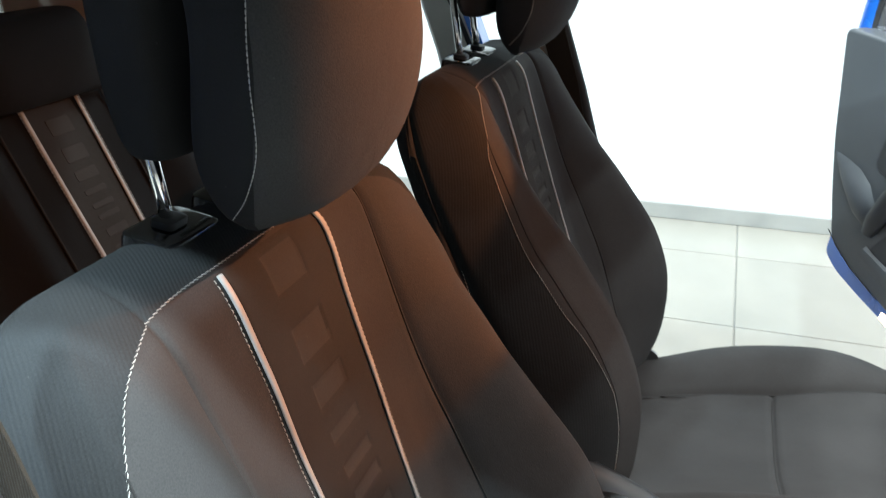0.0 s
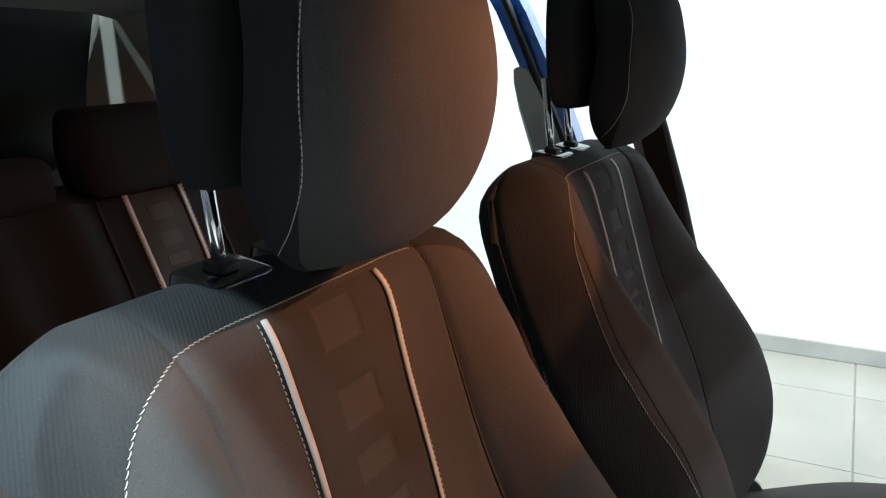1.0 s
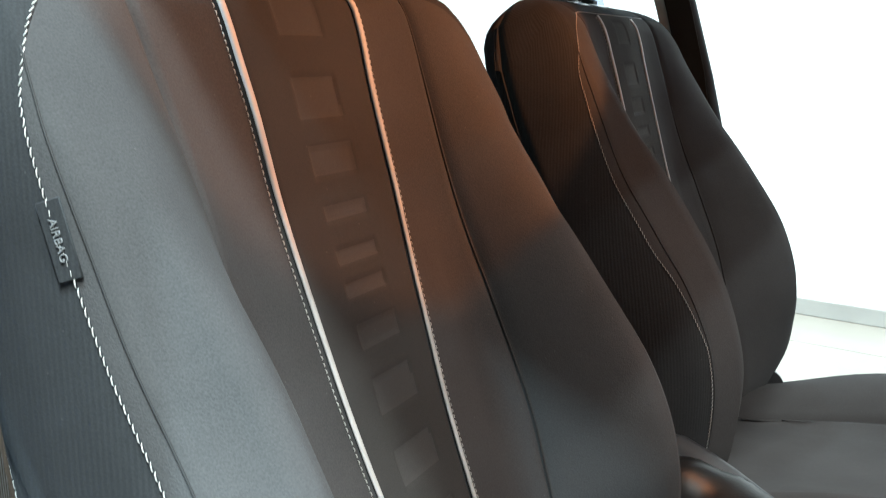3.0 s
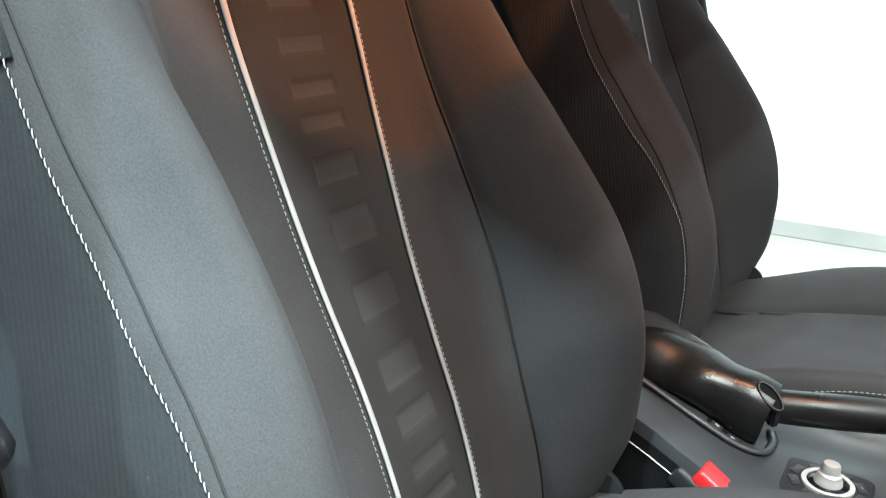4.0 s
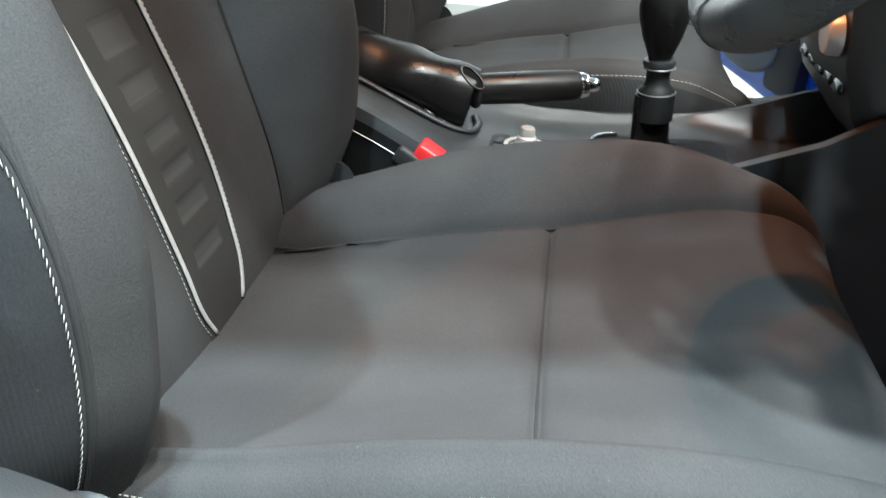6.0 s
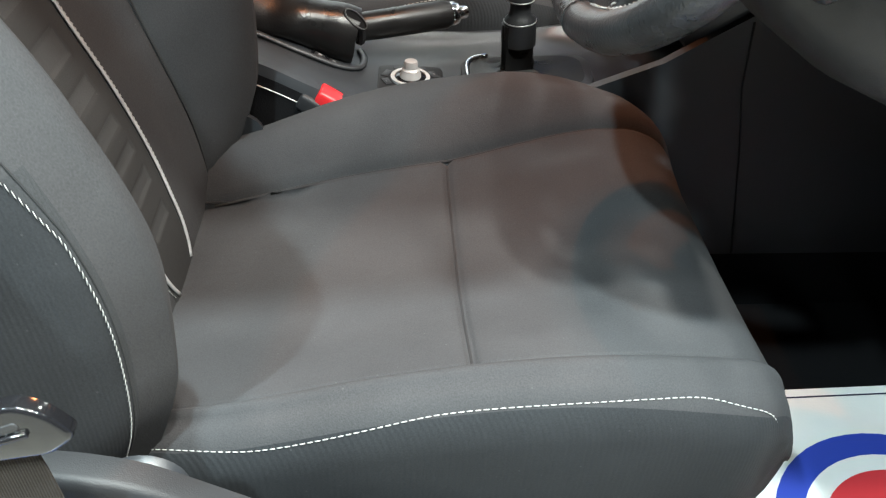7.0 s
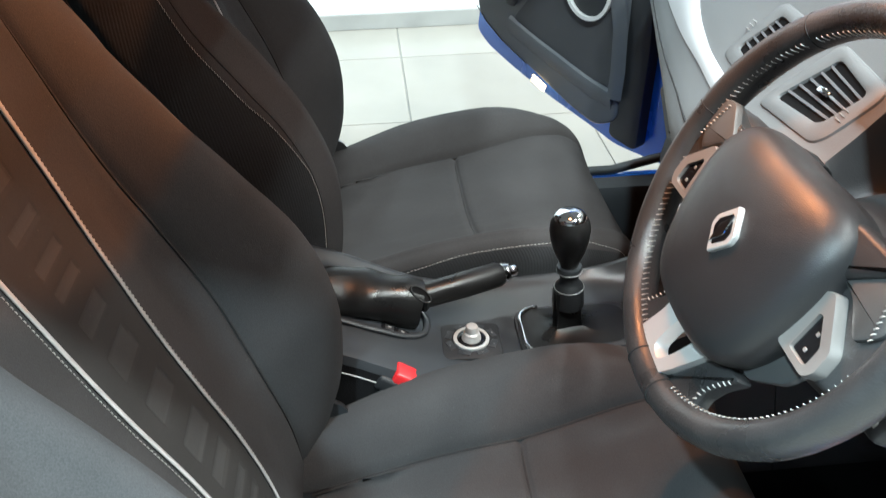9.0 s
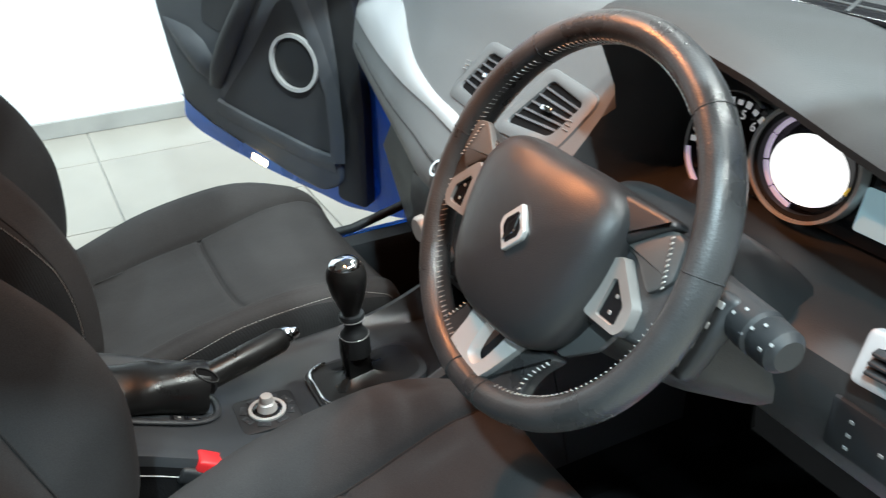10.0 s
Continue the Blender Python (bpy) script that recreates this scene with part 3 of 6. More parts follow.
    for q in bend[1:]:
        line.append(back_front(q.y, -q.x, 0.0006))
        ups.append(OUT)
    first = len(line)
    for i in range(100):
        p, nn = on_flank(0.524 - 0.534 * i / 99)
        line.append(p + nn * 0.0010)
        ups.append(nn)
    for _ in range(7):
        line = [(line[i - 1] + line[i] * 2 + line[i + 1]) / 4 if first - 22 < i < first + 22 else p for i, p in enumerate(line)]
    stitches("stitching", line, ups, back, pitch=0.0050, length=0.0050, r=0.00036, lean=0.26)
    off = []
    for i in range(100):
        p, nn = on_flank(0.56 - 0.55 * i / 99, 1)
        off.append(p + nn * 0.0002)
    tube("seam", off, 0.0007, M_SEAM, back, n=5)
    # far bolster has the same seam
    line2 = [Vector((p.x, 2 * SEAT_Y - p.y, p.z)) for p in line[first:]]
    ups2 = [Vector((v.x, -v.y, v.z)) for v in ups[first:]]
    stitches("stitching", line2, ups2, back, pitch=0.0046, length=0.0036, r=0.00043, lean=0.16)
    for side in (1,):
        tube("seam", [back_front(0.606 - 0.60 * i / 80, side * interp(0.606 - 0.60 * i / 80, SEAM), 0.0012) for i in range(81)], 0.0011, M_SEAM, back, n=5)
    # rear flank seam of the side cover
    line, ups = [], []
    for i in range(60):
        s = 0.56 - 0.58 * i / 59
        w = interp(s, HALF)
        line.append(back_place(s, -(w - 0.002), -0.055))
        ups.append(Vector((0, -1, 0)))
    stitches("stitching", line, ups, back, pitch=0.006, length=0.0045, r=0.0005)
    # cushion
    ZC = [(-0.06, 0.515), (0.02, 0.528), (0.25, 0.560), (0.40, 0.580), (0.45, 0.579)]
    CB = [(-0.06, 0.028), (0.05, 0.040), (0.18, 0.062), (0.32, 0.060), (0.42, 0.036), (0.47, 0.022)]
    CW = [(-0.06, 0.215), (0.05, 0.245), (0.25, 0.258), (0.42, 0.255), (0.47, 0.245), (0.505, 0.225)]
    CSEAM = [(-0.06, 0.116), (0.0, 0.122), (0.08, 0.131), (0.19, 0.137), (0.25, 0.138), (0.35, 0.150), (0.43, 0.165), (0.505, 0.172)]
    CSEAM_DOOR = [(-0.06, 0.185), (0.07, 0.203), (0.25, 0.209), (0.34, 0.207), (0.41, 0.198), (0.505, 0.178)]
    FRONT0, FRONT1 = 0.448, 0.518

    def cushion_section(x, far=True):
        w, b = interp(x, CW), interp(x, CB)
        us_ = interp(x, CSEAM if far else CSEAM_DOOR)
        cols = [0, 0.03, 0.06, 0.085, 0.107, 0.124, us_ - 0.009, us_ - 0.004, us_ - 0.0018, us_, us_ + 0.0018, us_ + 0.004, us_ + 0.009]
        crest = w - (0.040 if far else 0.026)
        cols += [us_ + 0.009 + (crest - us_ - 0.009) * k / 4 for k in range(1, 5)]
        out = []
        for u in cols:
            t = step((u - 0.10) / (crest - 0.10)) if far else (max(0.0, u - 0.01) / (crest - 0.01)) ** 1.6
            z = b * t + 0.004 * (1 - (u / 0.16) ** 2 if u < 0.16 else 0)
            z -= 0.0080 * math.exp(-((u - us_) / 0.0032) ** 2)
            z -= 0.0070 * math.exp(-((x - 0.25) / 0.0034) ** 2) * (1 if u < us_ else 0)
            if u > us_:
                z += 0.009 * math.sin(math.pi * (u - us_) / (crest - us_))
            out.append((u, z))
        z1 = out[-1][1]
        for k in range(1, 9):
            a = math.pi / 2 * k / 8
            out.append((crest + (w - crest) * math.sin(a), z1 - 0.045 * (1 - math.cos(a))))
        z2 = out[-1][1]
        for k in range(1, 7):
            out.append((w - 0.012 * (k / 6) ** 2, z2 + (-0.155 - z2) * k / 6))
        for k in range(1, 4):
            out.append(((w - 0.012) * (1 - k / 3), -0.155))
        return out

    xs = [-0.06, -0.03, 0.0, 0.03, 0.06, 0.09, 0.12, 0.15, 0.18, 0.21, 0.235, 0.243, 0.2465, 0.25, 0.2535, 0.257, 0.265, 0.29, 0.32, 0.35, 0.38, 0.41, FRONT0]
    xs += [FRONT0 + (FRONT1 - FRONT0) * math.sin(math.pi / 2 * k / 12) for k in range(1, 13)]
    secs = []
    for x in xs:
        half, near = cushion_section(x), cushion_section(x, False)
        zc = interp(x, ZC)
        if x > FRONT0:
            q = (x - FRONT0) / (FRONT1 - FRONT0)
            kk = math.sqrt(max(0, 1 - q * q))
            half, near = ([(u * (0.93 + 0.07 * kk), -0.085 + (z + 0.085) * (0.0 + kk)) if z > -0.085 else (u * (0.93 + 0.07 * kk), z * (0.75 + 0.25 * kk)) for u, z in side_] for side_ in (half, near))
        ring = [Vector((x, SEAT_Y + u, zc + z)) for u, z in half] + [Vector((x, SEAT_Y - u, zc + z)) for u, z in reversed(near[1:-1])]
        secs.append(ring)
    verts, faces = loft_geometry(secs)
    n, h = len(secs[0]), len(cushion_section(0.1))
    index = []
    for f in faces[:-2]:
        k = f[0] % n
        kk = k if k < h else n - k - 1
        index.append(1 if kk >= 20 else 0)
    index += [1, 1]
    cushion = put_mesh("cushion", verts, faces, [M_SEAT, M_SIDE], seat, "charcoal cloth seat cushion with sewn centre panels", index=index)

    def cushion_top(x, u):
        """A place on the upper side of the cushion, u to the far side."""
        half = cushion_section(x, u > 0)
        for (ua, za), (ub, zb) in zip(half, half[1:]):
            if ua <= abs(u) <= ub:
                return Vector((x, SEAT_Y + u, interp(x, ZC) + za + (zb - za) * (abs(u) - ua) / max(1e-6, ub - ua)))
        return Vector((x, SEAT_Y + u, interp(x, ZC)))

    tube("seam", [cushion_top(0.25, -0.207 + 0.343 * i / 40) + Vector((0, 0, 0.0006)) for i in range(41)], 0.0016, M_SEAM, cushion, n=5)
    for side in (-1, 1):
        run = [cushion_top(x, side * interp(x, CSEAM if side > 0 else CSEAM_DOOR)) + Vector((0, 0, 0.0008)) for x in [-0.02 + 0.466 * i / 59 for i in range(60)]]
        tube("seam", run, 0.0018, M_SEAM, cushion, n=5)

    def cushion_edge(x, k, side):
        half = cushion_section(x, side > 0)
        i = 16 + k * 8
        j = min(int(i), 23)
        t = i - j
        u = half[j][0] * (1 - t) + half[j + 1][0] * t
        z = half[j][1] * (1 - t) + half[j + 1][1] * t
        return Vector((x, SEAT_Y + side * u, interp(x, ZC) + z)), Vector((0, side * math.sin(math.pi / 2 * k), math.cos(math.pi / 2 * k)))

    STITCH_Z = [(0.0, 0.548), (0.03, 0.556), (0.093, 0.570), (0.16, 0.592), (0.22, 0.609), (0.266, 0.616), (0.31, 0.620), (0.369, 0.620), (0.42, 0.611), (0.471, 0.583)]
    for side in (-1,):
        line, ups = [], []
        for i in range(80):
            x = 0.0 + 0.444 * i / 79
            p, nn = min((cushion_edge(x, 0.02 * j, side) for j in range(51)), key=lambda e: abs(e[0].z - interp(x, STITCH_Z)))
            line.append(p)
            ups.append(nn)
        p = line[-1]
        for i in range(1, 12):
            a = i / 11
            line.append(p + Vector((0.040 * math.sin(a * 1.5), -side * 0.012 * a, -0.045 * (1 - math.cos(a * 1.5)))))
            ups.append(Vector((0.3, side * 0.6, 0.7)))
        for _ in range(12):
            line = [line[0]] + [(a + b * 2 + c) / 4 for a, b, c in zip(line, line[1:], line[2:])] + [line[-1]]
        stitches("stitching", line, ups, cushion, pitch=0.0058, length=0.0044, r=0.0005, lift=0.0008)
    # headrest: front pad, rear pad, posts and guides
    HS = Vector((-0.014, 0.002, 0.028))
    hx = Vector((-0.272, SEAT_Y, 1.168))

    def pad_ring(z, half_w, front, back, nn=48, power=4.5, curve=0.022):
        ring = []
        for k in range(nn):
            a = 2 * math.pi * k / nn
            c, s_ = math.cos(a), math.sin(a)
            y = half_w * math.copysign(abs(s_) ** (2 / power), s_)
            x = (front + back) / 2 + (front - back) / 2 * math.copysign(abs(c) ** (2 / power), c)
            if c > 0:
                x -= curve * (abs(y) / half_w) ** 2.2 * abs(c) ** 0.3
            ring.append(Vector((x, SEAT_Y + y, z)) + HS)
        return ring

    H_FRONT = [(1.152, -0.172), (1.156, -0.157), (1.168, -0.136), (1.190, -0.116), (1.215, -0.104), (1.26, -0.094), (1.32, -0.099), (1.37, -0.116), (1.39, -0.132), (1.398, -0.150)]
    H_BACK = [(1.152, -0.180), (1.16, -0.186), (1.30, -0.194), (1.38, -0.200), (1.398, -0.190)]
    H_HALF = [(1.152, 0.046), (1.156, 0.064), (1.168, 0.086), (1.190, 0.103), (1.215, 0.113), (1.26, 0.118), (1.32, 0.114), (1.37, 0.100), (1.39, 0.086), (1.398, 0.065)]
    front = []
    for k in range(33):
        z = 1.275 - 0.123 * math.cos(math.pi * k / 32)
        front.append(pad_ring(z, interp(z, H_HALF), interp(z, H_FRONT), interp(z, H_BACK)))
    head = loft("headrest", front, M_SEAT, seat, "charcoal cloth headrest with stitched side panels")
    head.data.materials.append(M_HEADSIDE)
    for f in head.data.polygons:
        if f.index < 32 * 48 and 11 <= f.index % 48 <= 36:
            f.material_index = 1
    rear = []
    for k in range(21):
        t = k / 20
        z = 1.303 - 0.092 * math.cos(math.pi * t)
        b = math.sin(math.pi * (0.06 + 0.88 * t)) ** 0.4
        rear.append(pad_ring(z, 0.110 * (0.78 + 0.22 * b), -0.226 + 0.028 * b - 0.012 * t, -0.226 - 0.034 * b - 0.012 * t, curve=0.004))
    loft("rear_pad", rear, M_HEADSIDE, head, "black rear pad of the headrest")
    for side in (-1, 1):
        at = hx + Vector((-0.005, side * 0.044, 0))
        lean = Vector((-0.13, 0, 0.99))
        tube("post", [at + lean * -0.03, at + lean * 0.05, at + lean * 0.11], 0.0053, M_CHROME, head, "polished chrome headrest post", n=14)
        fr = frame_of(at, (0.989, 0, -0.148), (0, 1, 0), (0.148, 0, 0.989)) @ pose(0, 0, -0.006)
        guide = part("post_guide", slab(rounded([(-0.024, -0.034), (0.024, -0.034), (0.024, 0.034), (-0.024, 0.034)], 0.012), 0.018, fr @ pose(0.002, 0, 0.010), 0.004), M_GLOSS, head, "black plastic headrest guide")
        part("collar", slab(rounded([(-0.010, -0.012), (0.010, -0.012), (0.010, 0.012), (-0.010, 0.012)], 0.006), 0.008, fr @ pose(0, 0, 0.016), 0.002), M_PLASTIC, guide)
        line, ups = [], []
        for k in range(90):
            t = k / 89
            z = 1.172 + 0.210 * t
            x = -0.138 - 0.040 * (1 - min(1, t / 0.34)) ** 2 - 0.03 * max(0, (t - 0.7) / 0.3) ** 2 + HS.x
            ring = pad_ring(z, interp(z, H_HALF), interp(z, H_FRONT), interp(z, H_BACK), 240)
            line.append(min((p for p in ring if (p.y - SEAT_Y) * side > 0.02), key=lambda p: abs(p.x - x)))
            ups.append(Vector((0.25, side, 0)))
        for _ in range(14):
            line = [line[0]] + [(a + b * 2 + c) / 4 for a, b, c in zip(line, line[1:], line[2:])] + [line[-1]]
        stitches("stitching", line, ups, head, pitch=0.0038, length=0.0033, r=0.00045, lift=0.0010)
    # recliner cover, plinth and outer side trim
    for side in (-1, 1):
        y = SEAT_Y + side * (0.262 if side < 0 else 0.205)
        lathe("recliner_cover", [(0.001, 0.016), (0.022, 0.015), (0.028, 0.010), (0.030, 0.0)], pose(0.018, y, 0.560, -90 * side, 0, 0), M_CONSOLE, seat, "black plastic recliner cover")
        poly = rounded([(-0.22, -0.08), (0.44, -0.10), (0.47, -0.01), (0.36, 0.022), (0.25, 0.064), (0.16, 0.100), (0.108, 0.130), (0.066, 0.158), (0.030, 0.182), (-0.02, 0.196), (-0.12, 0.200), (-0.20, 0.15)] if side < 0 else [(-0.10, -0.10), (0.44, -0.10), (0.47, -0.01), (0.30, 0.015), (0.05, 0.03), (-0.06, 0.06), (-0.12, 0.02)], 0.03, 5)
        m = Matrix(((1, 0, 0, 0), (0, 0, -1 if side < 0 else 1, y + side * (0.046 if side < 0 else 0.05)), (0, 1, 0, 0.43), (0, 0, 0, 1)))
        part("side_trim", slab(poly, 0.024, m, 0.008, 3), M_PLASTIC, seat, "black grained plastic seat side trim")
    part("plinth", rbox((0.42, 0.40, 0.10), pose(0.21, SEAT_Y, 0.345), 0.01), M_PLASTIC, seat, "black seat plinth")
    return seat


driver_seat = build_seat()
copy_thing(driver_seat, pose(0.2, SEAT_Y + SEAT_GAP, 0.30))

# ---------------------------------------------------------------- car body
car = thing("blue_car", (0.2, 0.0, 0.0), "bright blue hatchback with its doors wide open", "car")
SILL_Y = 0.70
# floor pan with carpet, tunnel
part("floor_pan", rbox((3.0, 1.36, 0.05), pose(-0.2, 0, 0.255), 0.01), M_CARPET, car, "black carpeted car floor")
tunnel = [[(x, -0.125 - 0.02 * (z < 0.4), z) if i < 4 else (x, 0.125 + 0.02 * (z < 0.4), z) for i, z in enumerate((0.27, 0.40, 0.45, 0.50, 0.50, 0.45, 0.40, 0.27))] for x in (-1.0, -0.2, 0.3, 0.62, 1.05)]
loft("tunnel", tunnel, M_CARPET, car, "black carpeted transmission tunnel")
part("bulkhead", rbox((0.05, 1.36, 0.80), pose(1.20, 0, 0.62), 0.01), M_CARPET, car, "black carpeted bulkhead")
for side in (-1, 1):
    y = side * SILL_Y
    prof = [(-0.065, 0.24), (-0.070, 0.36), (-0.052, 0.395), (-0.02, 0.405), (0.02, 0.395), (0.05, 0.36), (0.06, 0.24), (0.04, 0.16), (-0.04, 0.16)]
    loft("sill", [[(x, y + side * dy, z) for dy, z in prof] for x in (-1.2, -0.6, 0.0, 0.6, 1.1)], M_BLUE, car, "blue painted door sill")
    loft("sill_trim", [[(x, y + side * dy, z) for dy, z in ((-0.085, 0.28), (-0.086, 0.37), (-0.066, 0.405), (-0.030, 0.412), (-0.028, 0.402), (-0.06, 0.395), (-0.076, 0.36), (-0.076, 0.28))] for x in (-0.55, 0.0, 0.5, 0.85)], M_PLASTIC, car, "black plastic sill cover")
    tube("door_seal", [(-0.30, y - side * 0.01, 0.416), (0.2, y - side * 0.01, 0.416), (0.62, y - side * 0.01, 0.418), (0.76, y - side * 0.01, 0.45), (0.83, y - side * 0.01, 0.56), (0.86, y - side * 0.012, 0.75), (0.87, y - side * 0.012, 0.98)], 0.011, M_RUBBER, car, "black rubber door seal", n=10)
    # hinge post and windscreen pillar
    loft("hinge_post", [[(x + dx, y + side * dy, z) for dx, dy in ((0.0, -0.05), (0.05, -0.075), (0.30, -0.075), (0.30, 0.07), (0.04, 0.07), (0.0, 0.04))] for x, z in ((0.86, 0.24), (0.84, 0.45), (0.86, 0.60), (0.885, 0.80), (0.90, 1.02))], M_BLUE, car, "blue painted hinge post")
    loft("kick_panel", [[(0.80 + dx, side * (0.625 + dy), z) for dx, dy in ((0, 0), (0.05, -0.012), (0.30, -0.012), (0.30, 0.02), (0.05, 0.02))] for z in (0.28, 0.45, 0.62, 0.80)], M_CARPET, car, "black footwell side panel")
    loft("windscreen_pillar", [[(x + dx, side * (yy + dy), z) for dx, dy in ((-0.035, -0.03), (0.03, -0.035), (0.045, 0.02), (-0.02, 0.035))] for x, yy, z in ((0.93, 0.69, 1.00), (0.72, 0.66, 1.17), (0.50, 0.61, 1.34), (0.30, 0.575, 1.44))], M_BLUE, car, "blue windscreen pillar")
    # rear side: wheel arch panel and quarter pillar
    loft("rear_quarter_trim", [[(x, side * yy, z) for yy, z in ((0.64, 0.30), (0.66, 0.60), (0.67, 0.88), (0.70, 0.88), (0.70, 0.30))] for x in (-0.62 if side < 0 else -0.95, -1.1, -1.55)], M_PLASTIC, car, "black rear side panel")
    loft("rear_pillar_trim", [[(x + dx, side * (yy + dy), z) for dx, dy in ((0.10, -0.01), (0.02, -0.03), (-0.36, -0.035), (-0.38, 0.03), (0.12, 0.03))] for x, yy, z in ((-1.22, 0.66, 0.86), (-1.20, 0.64, 1.05), (-1.14, 0.60, 1.22), (-1.05, 0.56, 1.39))], M_BEIGETRIM, car, "grey beige rear pillar trim")
    loft("shoulder_trim", [[(x, side * (yy + dy), z + dz) for dy, dz in ((-0.03, 0.0), (-0.025, 0.03), (0.03, 0.035), (0.035, -0.04), (-0.02, -0.04))] for x, yy, z in ((-0.60 if side < 0 else -0.98, 0.67, 0.90), (-1.05, 0.67, 0.92), (-1.15, 0.66, 0.96))], M_PLASTIC, car, "black rear door shoulder")
# roof lining, closed down to the pillars
roof = []
for x, z in ((0.40, 1.405), (0.28, 1.455), (0.0, 1.495), (-0.5, 1.505), (-1.0, 1.465), (-1.35, 1.39)):
    roof.append([(x, y, z - dz) for y, dz in ((-0.60, 0.060), (-0.55, 0.026), (-0.45, 0.008), (0, 0), (0.45, 0.008), (0.55, 0.026), (0.60, 0.060), (0.62, 0.04), (0.56, -0.02), (0.45, -0.04), (0, -0.05), (-0.45, -0.04), (-0.56, -0.02), (-0.62, 0.05))])
loft("headliner", roof, M_HEADLINER, car, "pale grey felt headliner")
loft("tailgate_trim", [[(x, y, z) for x, z in ((-1.62, 1.00), (-1.60, 0.98), (-1.62, 0.30), (-1.70, 0.30), (-1.70, 1.00), (-1.66, 1.02))] for y in (-0.62, -0.3, 0, 0.3, 0.62)], M_PLASTIC, car, "black tailgate lining")
# added opaque panel where the rear window belongs, for the dark room behind it
loft("rear_window_blind", [[(-1.66 + 0.24 * k, y * (1 - 0.06 * k), 1.0 + 0.37 * k) for k in (0, 0.5, 1.12)] + [(-1.675 + 0.24 * k, y * (1 - 0.06 * k), 0.99 + 0.37 * k) for k in (1.12, 0.5, 0)] for y in (-0.67, -0.3, 0, 0.3, 0.67)], M_PLASTIC, car, "opaque dark panel added in place of the rear window")
part("parcel_shelf", rbox((0.42, 1.20, 0.02), pose(-1.38, 0, 0.95), 0.006), M_CARPET, car, "black parcel shelf")
# centre pillar on the passenger side: grey trim, blue frame, belt
for side in (-1, 1):
    y = side * 0.685
    loft("centre_pillar_trim", [[(x + dx, y + side * dy, z) for dx, dy in ((-0.042 * w, -0.012), (-0.03 * w, -0.03), (0.03 * w, -0.03), (0.042 * w, -0.012), (0.042 * w, 0.03), (-0.042 * w, 0.03))] for x, z, w in ((-0.25, 0.42, 1.2), (-0.30, 0.70, 1.1), (-0.35, 0.95, 1.0), (-0.395, 1.12, 1.0), (-0.425, 1.20, 0.95), (-0.448, 1.25, 0.7), (-0.458, 1.275, 0.45), (-0.460, 1.280, 0.2))], M_GREYTRIM, car, "pale grey centre pillar cover")
    loft("centre_pillar", [[(x + dx, y + side * dy, z) for dx, dy in ((-0.030, -0.015), (0.030, -0.015), (0.030, 0.03), (-0.030, 0.03))] for x, z in ((-0.20, 0.42), (-0.28, 0.9), (-0.385, 1.17), (-0.43, 1.27), (-0.485, 1.38), (-0.51, 1.42))], M_BLUE, car, "blue painted centre pillar")
    tube("pillar_seal", [(-0.355, y - side * 0.02, 1.10), (-0.395, y - side * 0.022, 1.19), (-0.44, y - side * 0.025, 1.29), (-0.495, y - side * 0.03, 1.41)], 0.008, M_RUBBER, car, n=8)
    # front edge of the pillar with lock side trim
    loft("pillar_flange", [[(x + dx, y + side * dy, z) for dx, dy in ((-0.035, -0.02), (0.012, -0.02), (0.016, 0.02), (-0.03, 0.03))] for x, z in ((-0.10, 0.75), (-0.135, 0.92), (-0.175, 1.06), (-0.215, 1.18), (-0.27, 1.33))], M_BEIGETRIM, car, "brown-grey pillar trim beside the front door")
    tube("flange_seal", [(-0.075, y - side * 0.004, 0.75), (-0.112, y - side * 0.004, 0.92), (-0.152, y - side * 0.004, 1.06), (-0.192, y - side * 0.004, 1.18), (-0.247, y - side * 0.004, 1.33)], 0.010, M_RUBBER, car, "black rubber seal", n=8)
    belt = thing("seat_belt", (-0.16, y - side * 0.03, 1.2), "brown-black woven seat belt hanging on the pillar", "seat belt", "seat belts")
    loft("webbing", [[(x + dx, y - side * 0.028 + side * dy, z) for dx, dy in ((-0.022, 0), (0.022, 0), (0.022, 0.002), (-0.022, 0.002))] for x, z in ((-0.125, 0.80), (-0.150, 0.95), (-0.175, 1.07), (-0.205, 1.17), (-0.25, 1.30))], M_WEBBING, belt)

# courtesy lamp in the headliner
dome = thing("courtesy_lamp", (0.27, -0.08, 1.4645), "small warm courtesy lamp in the headliner", "lamp")
part("bezel", rbox((0.15, 0.12, 0.012), pose(0.27, -0.08, 1.4530), 0.004), M_PLASTIC, dome)
# unseen lip, added to keep the warm beam off the rear pillars and headrests
part("beam_blocker", rbox((0.004, 0.12, 0.031), pose(0.180, -0.08, 1.4405), 0.001, 1), M_PLASTIC, dome, "added black lip that cuts the rear beam")
part("lens", rbox((0.12, 0.09, 0.003), pose(0.27, -0.08, 1.4457), 0.001), M_DOME, dome)

# ---------------------------------------------------------------- rear bench
bench = thing("rear_bench", (-0.8, 0, 0.28), "black cloth rear bench with silver piping", "car seat")
RB0, RB1 = Vector((-0.80, 0, 0.52)), Vector((-1.07, 0, 1.09))
RUP = (RB1 - RB0).normalized()
ROUT = Vector((RUP.z, 0, -RUP.x))


def rear_place(s, y, d):
    return RB0 + RUP * s + ROUT * d + Vector((0, y, 0))


def rear_depth(y):
    a = abs(abs(y) - 0.30)
    return 0.045 * step((a - 0.13) / 0.10) * (1 if abs(y) > 0.10 else step((abs(y)) / 0.10) * 0.6 + 0.4)


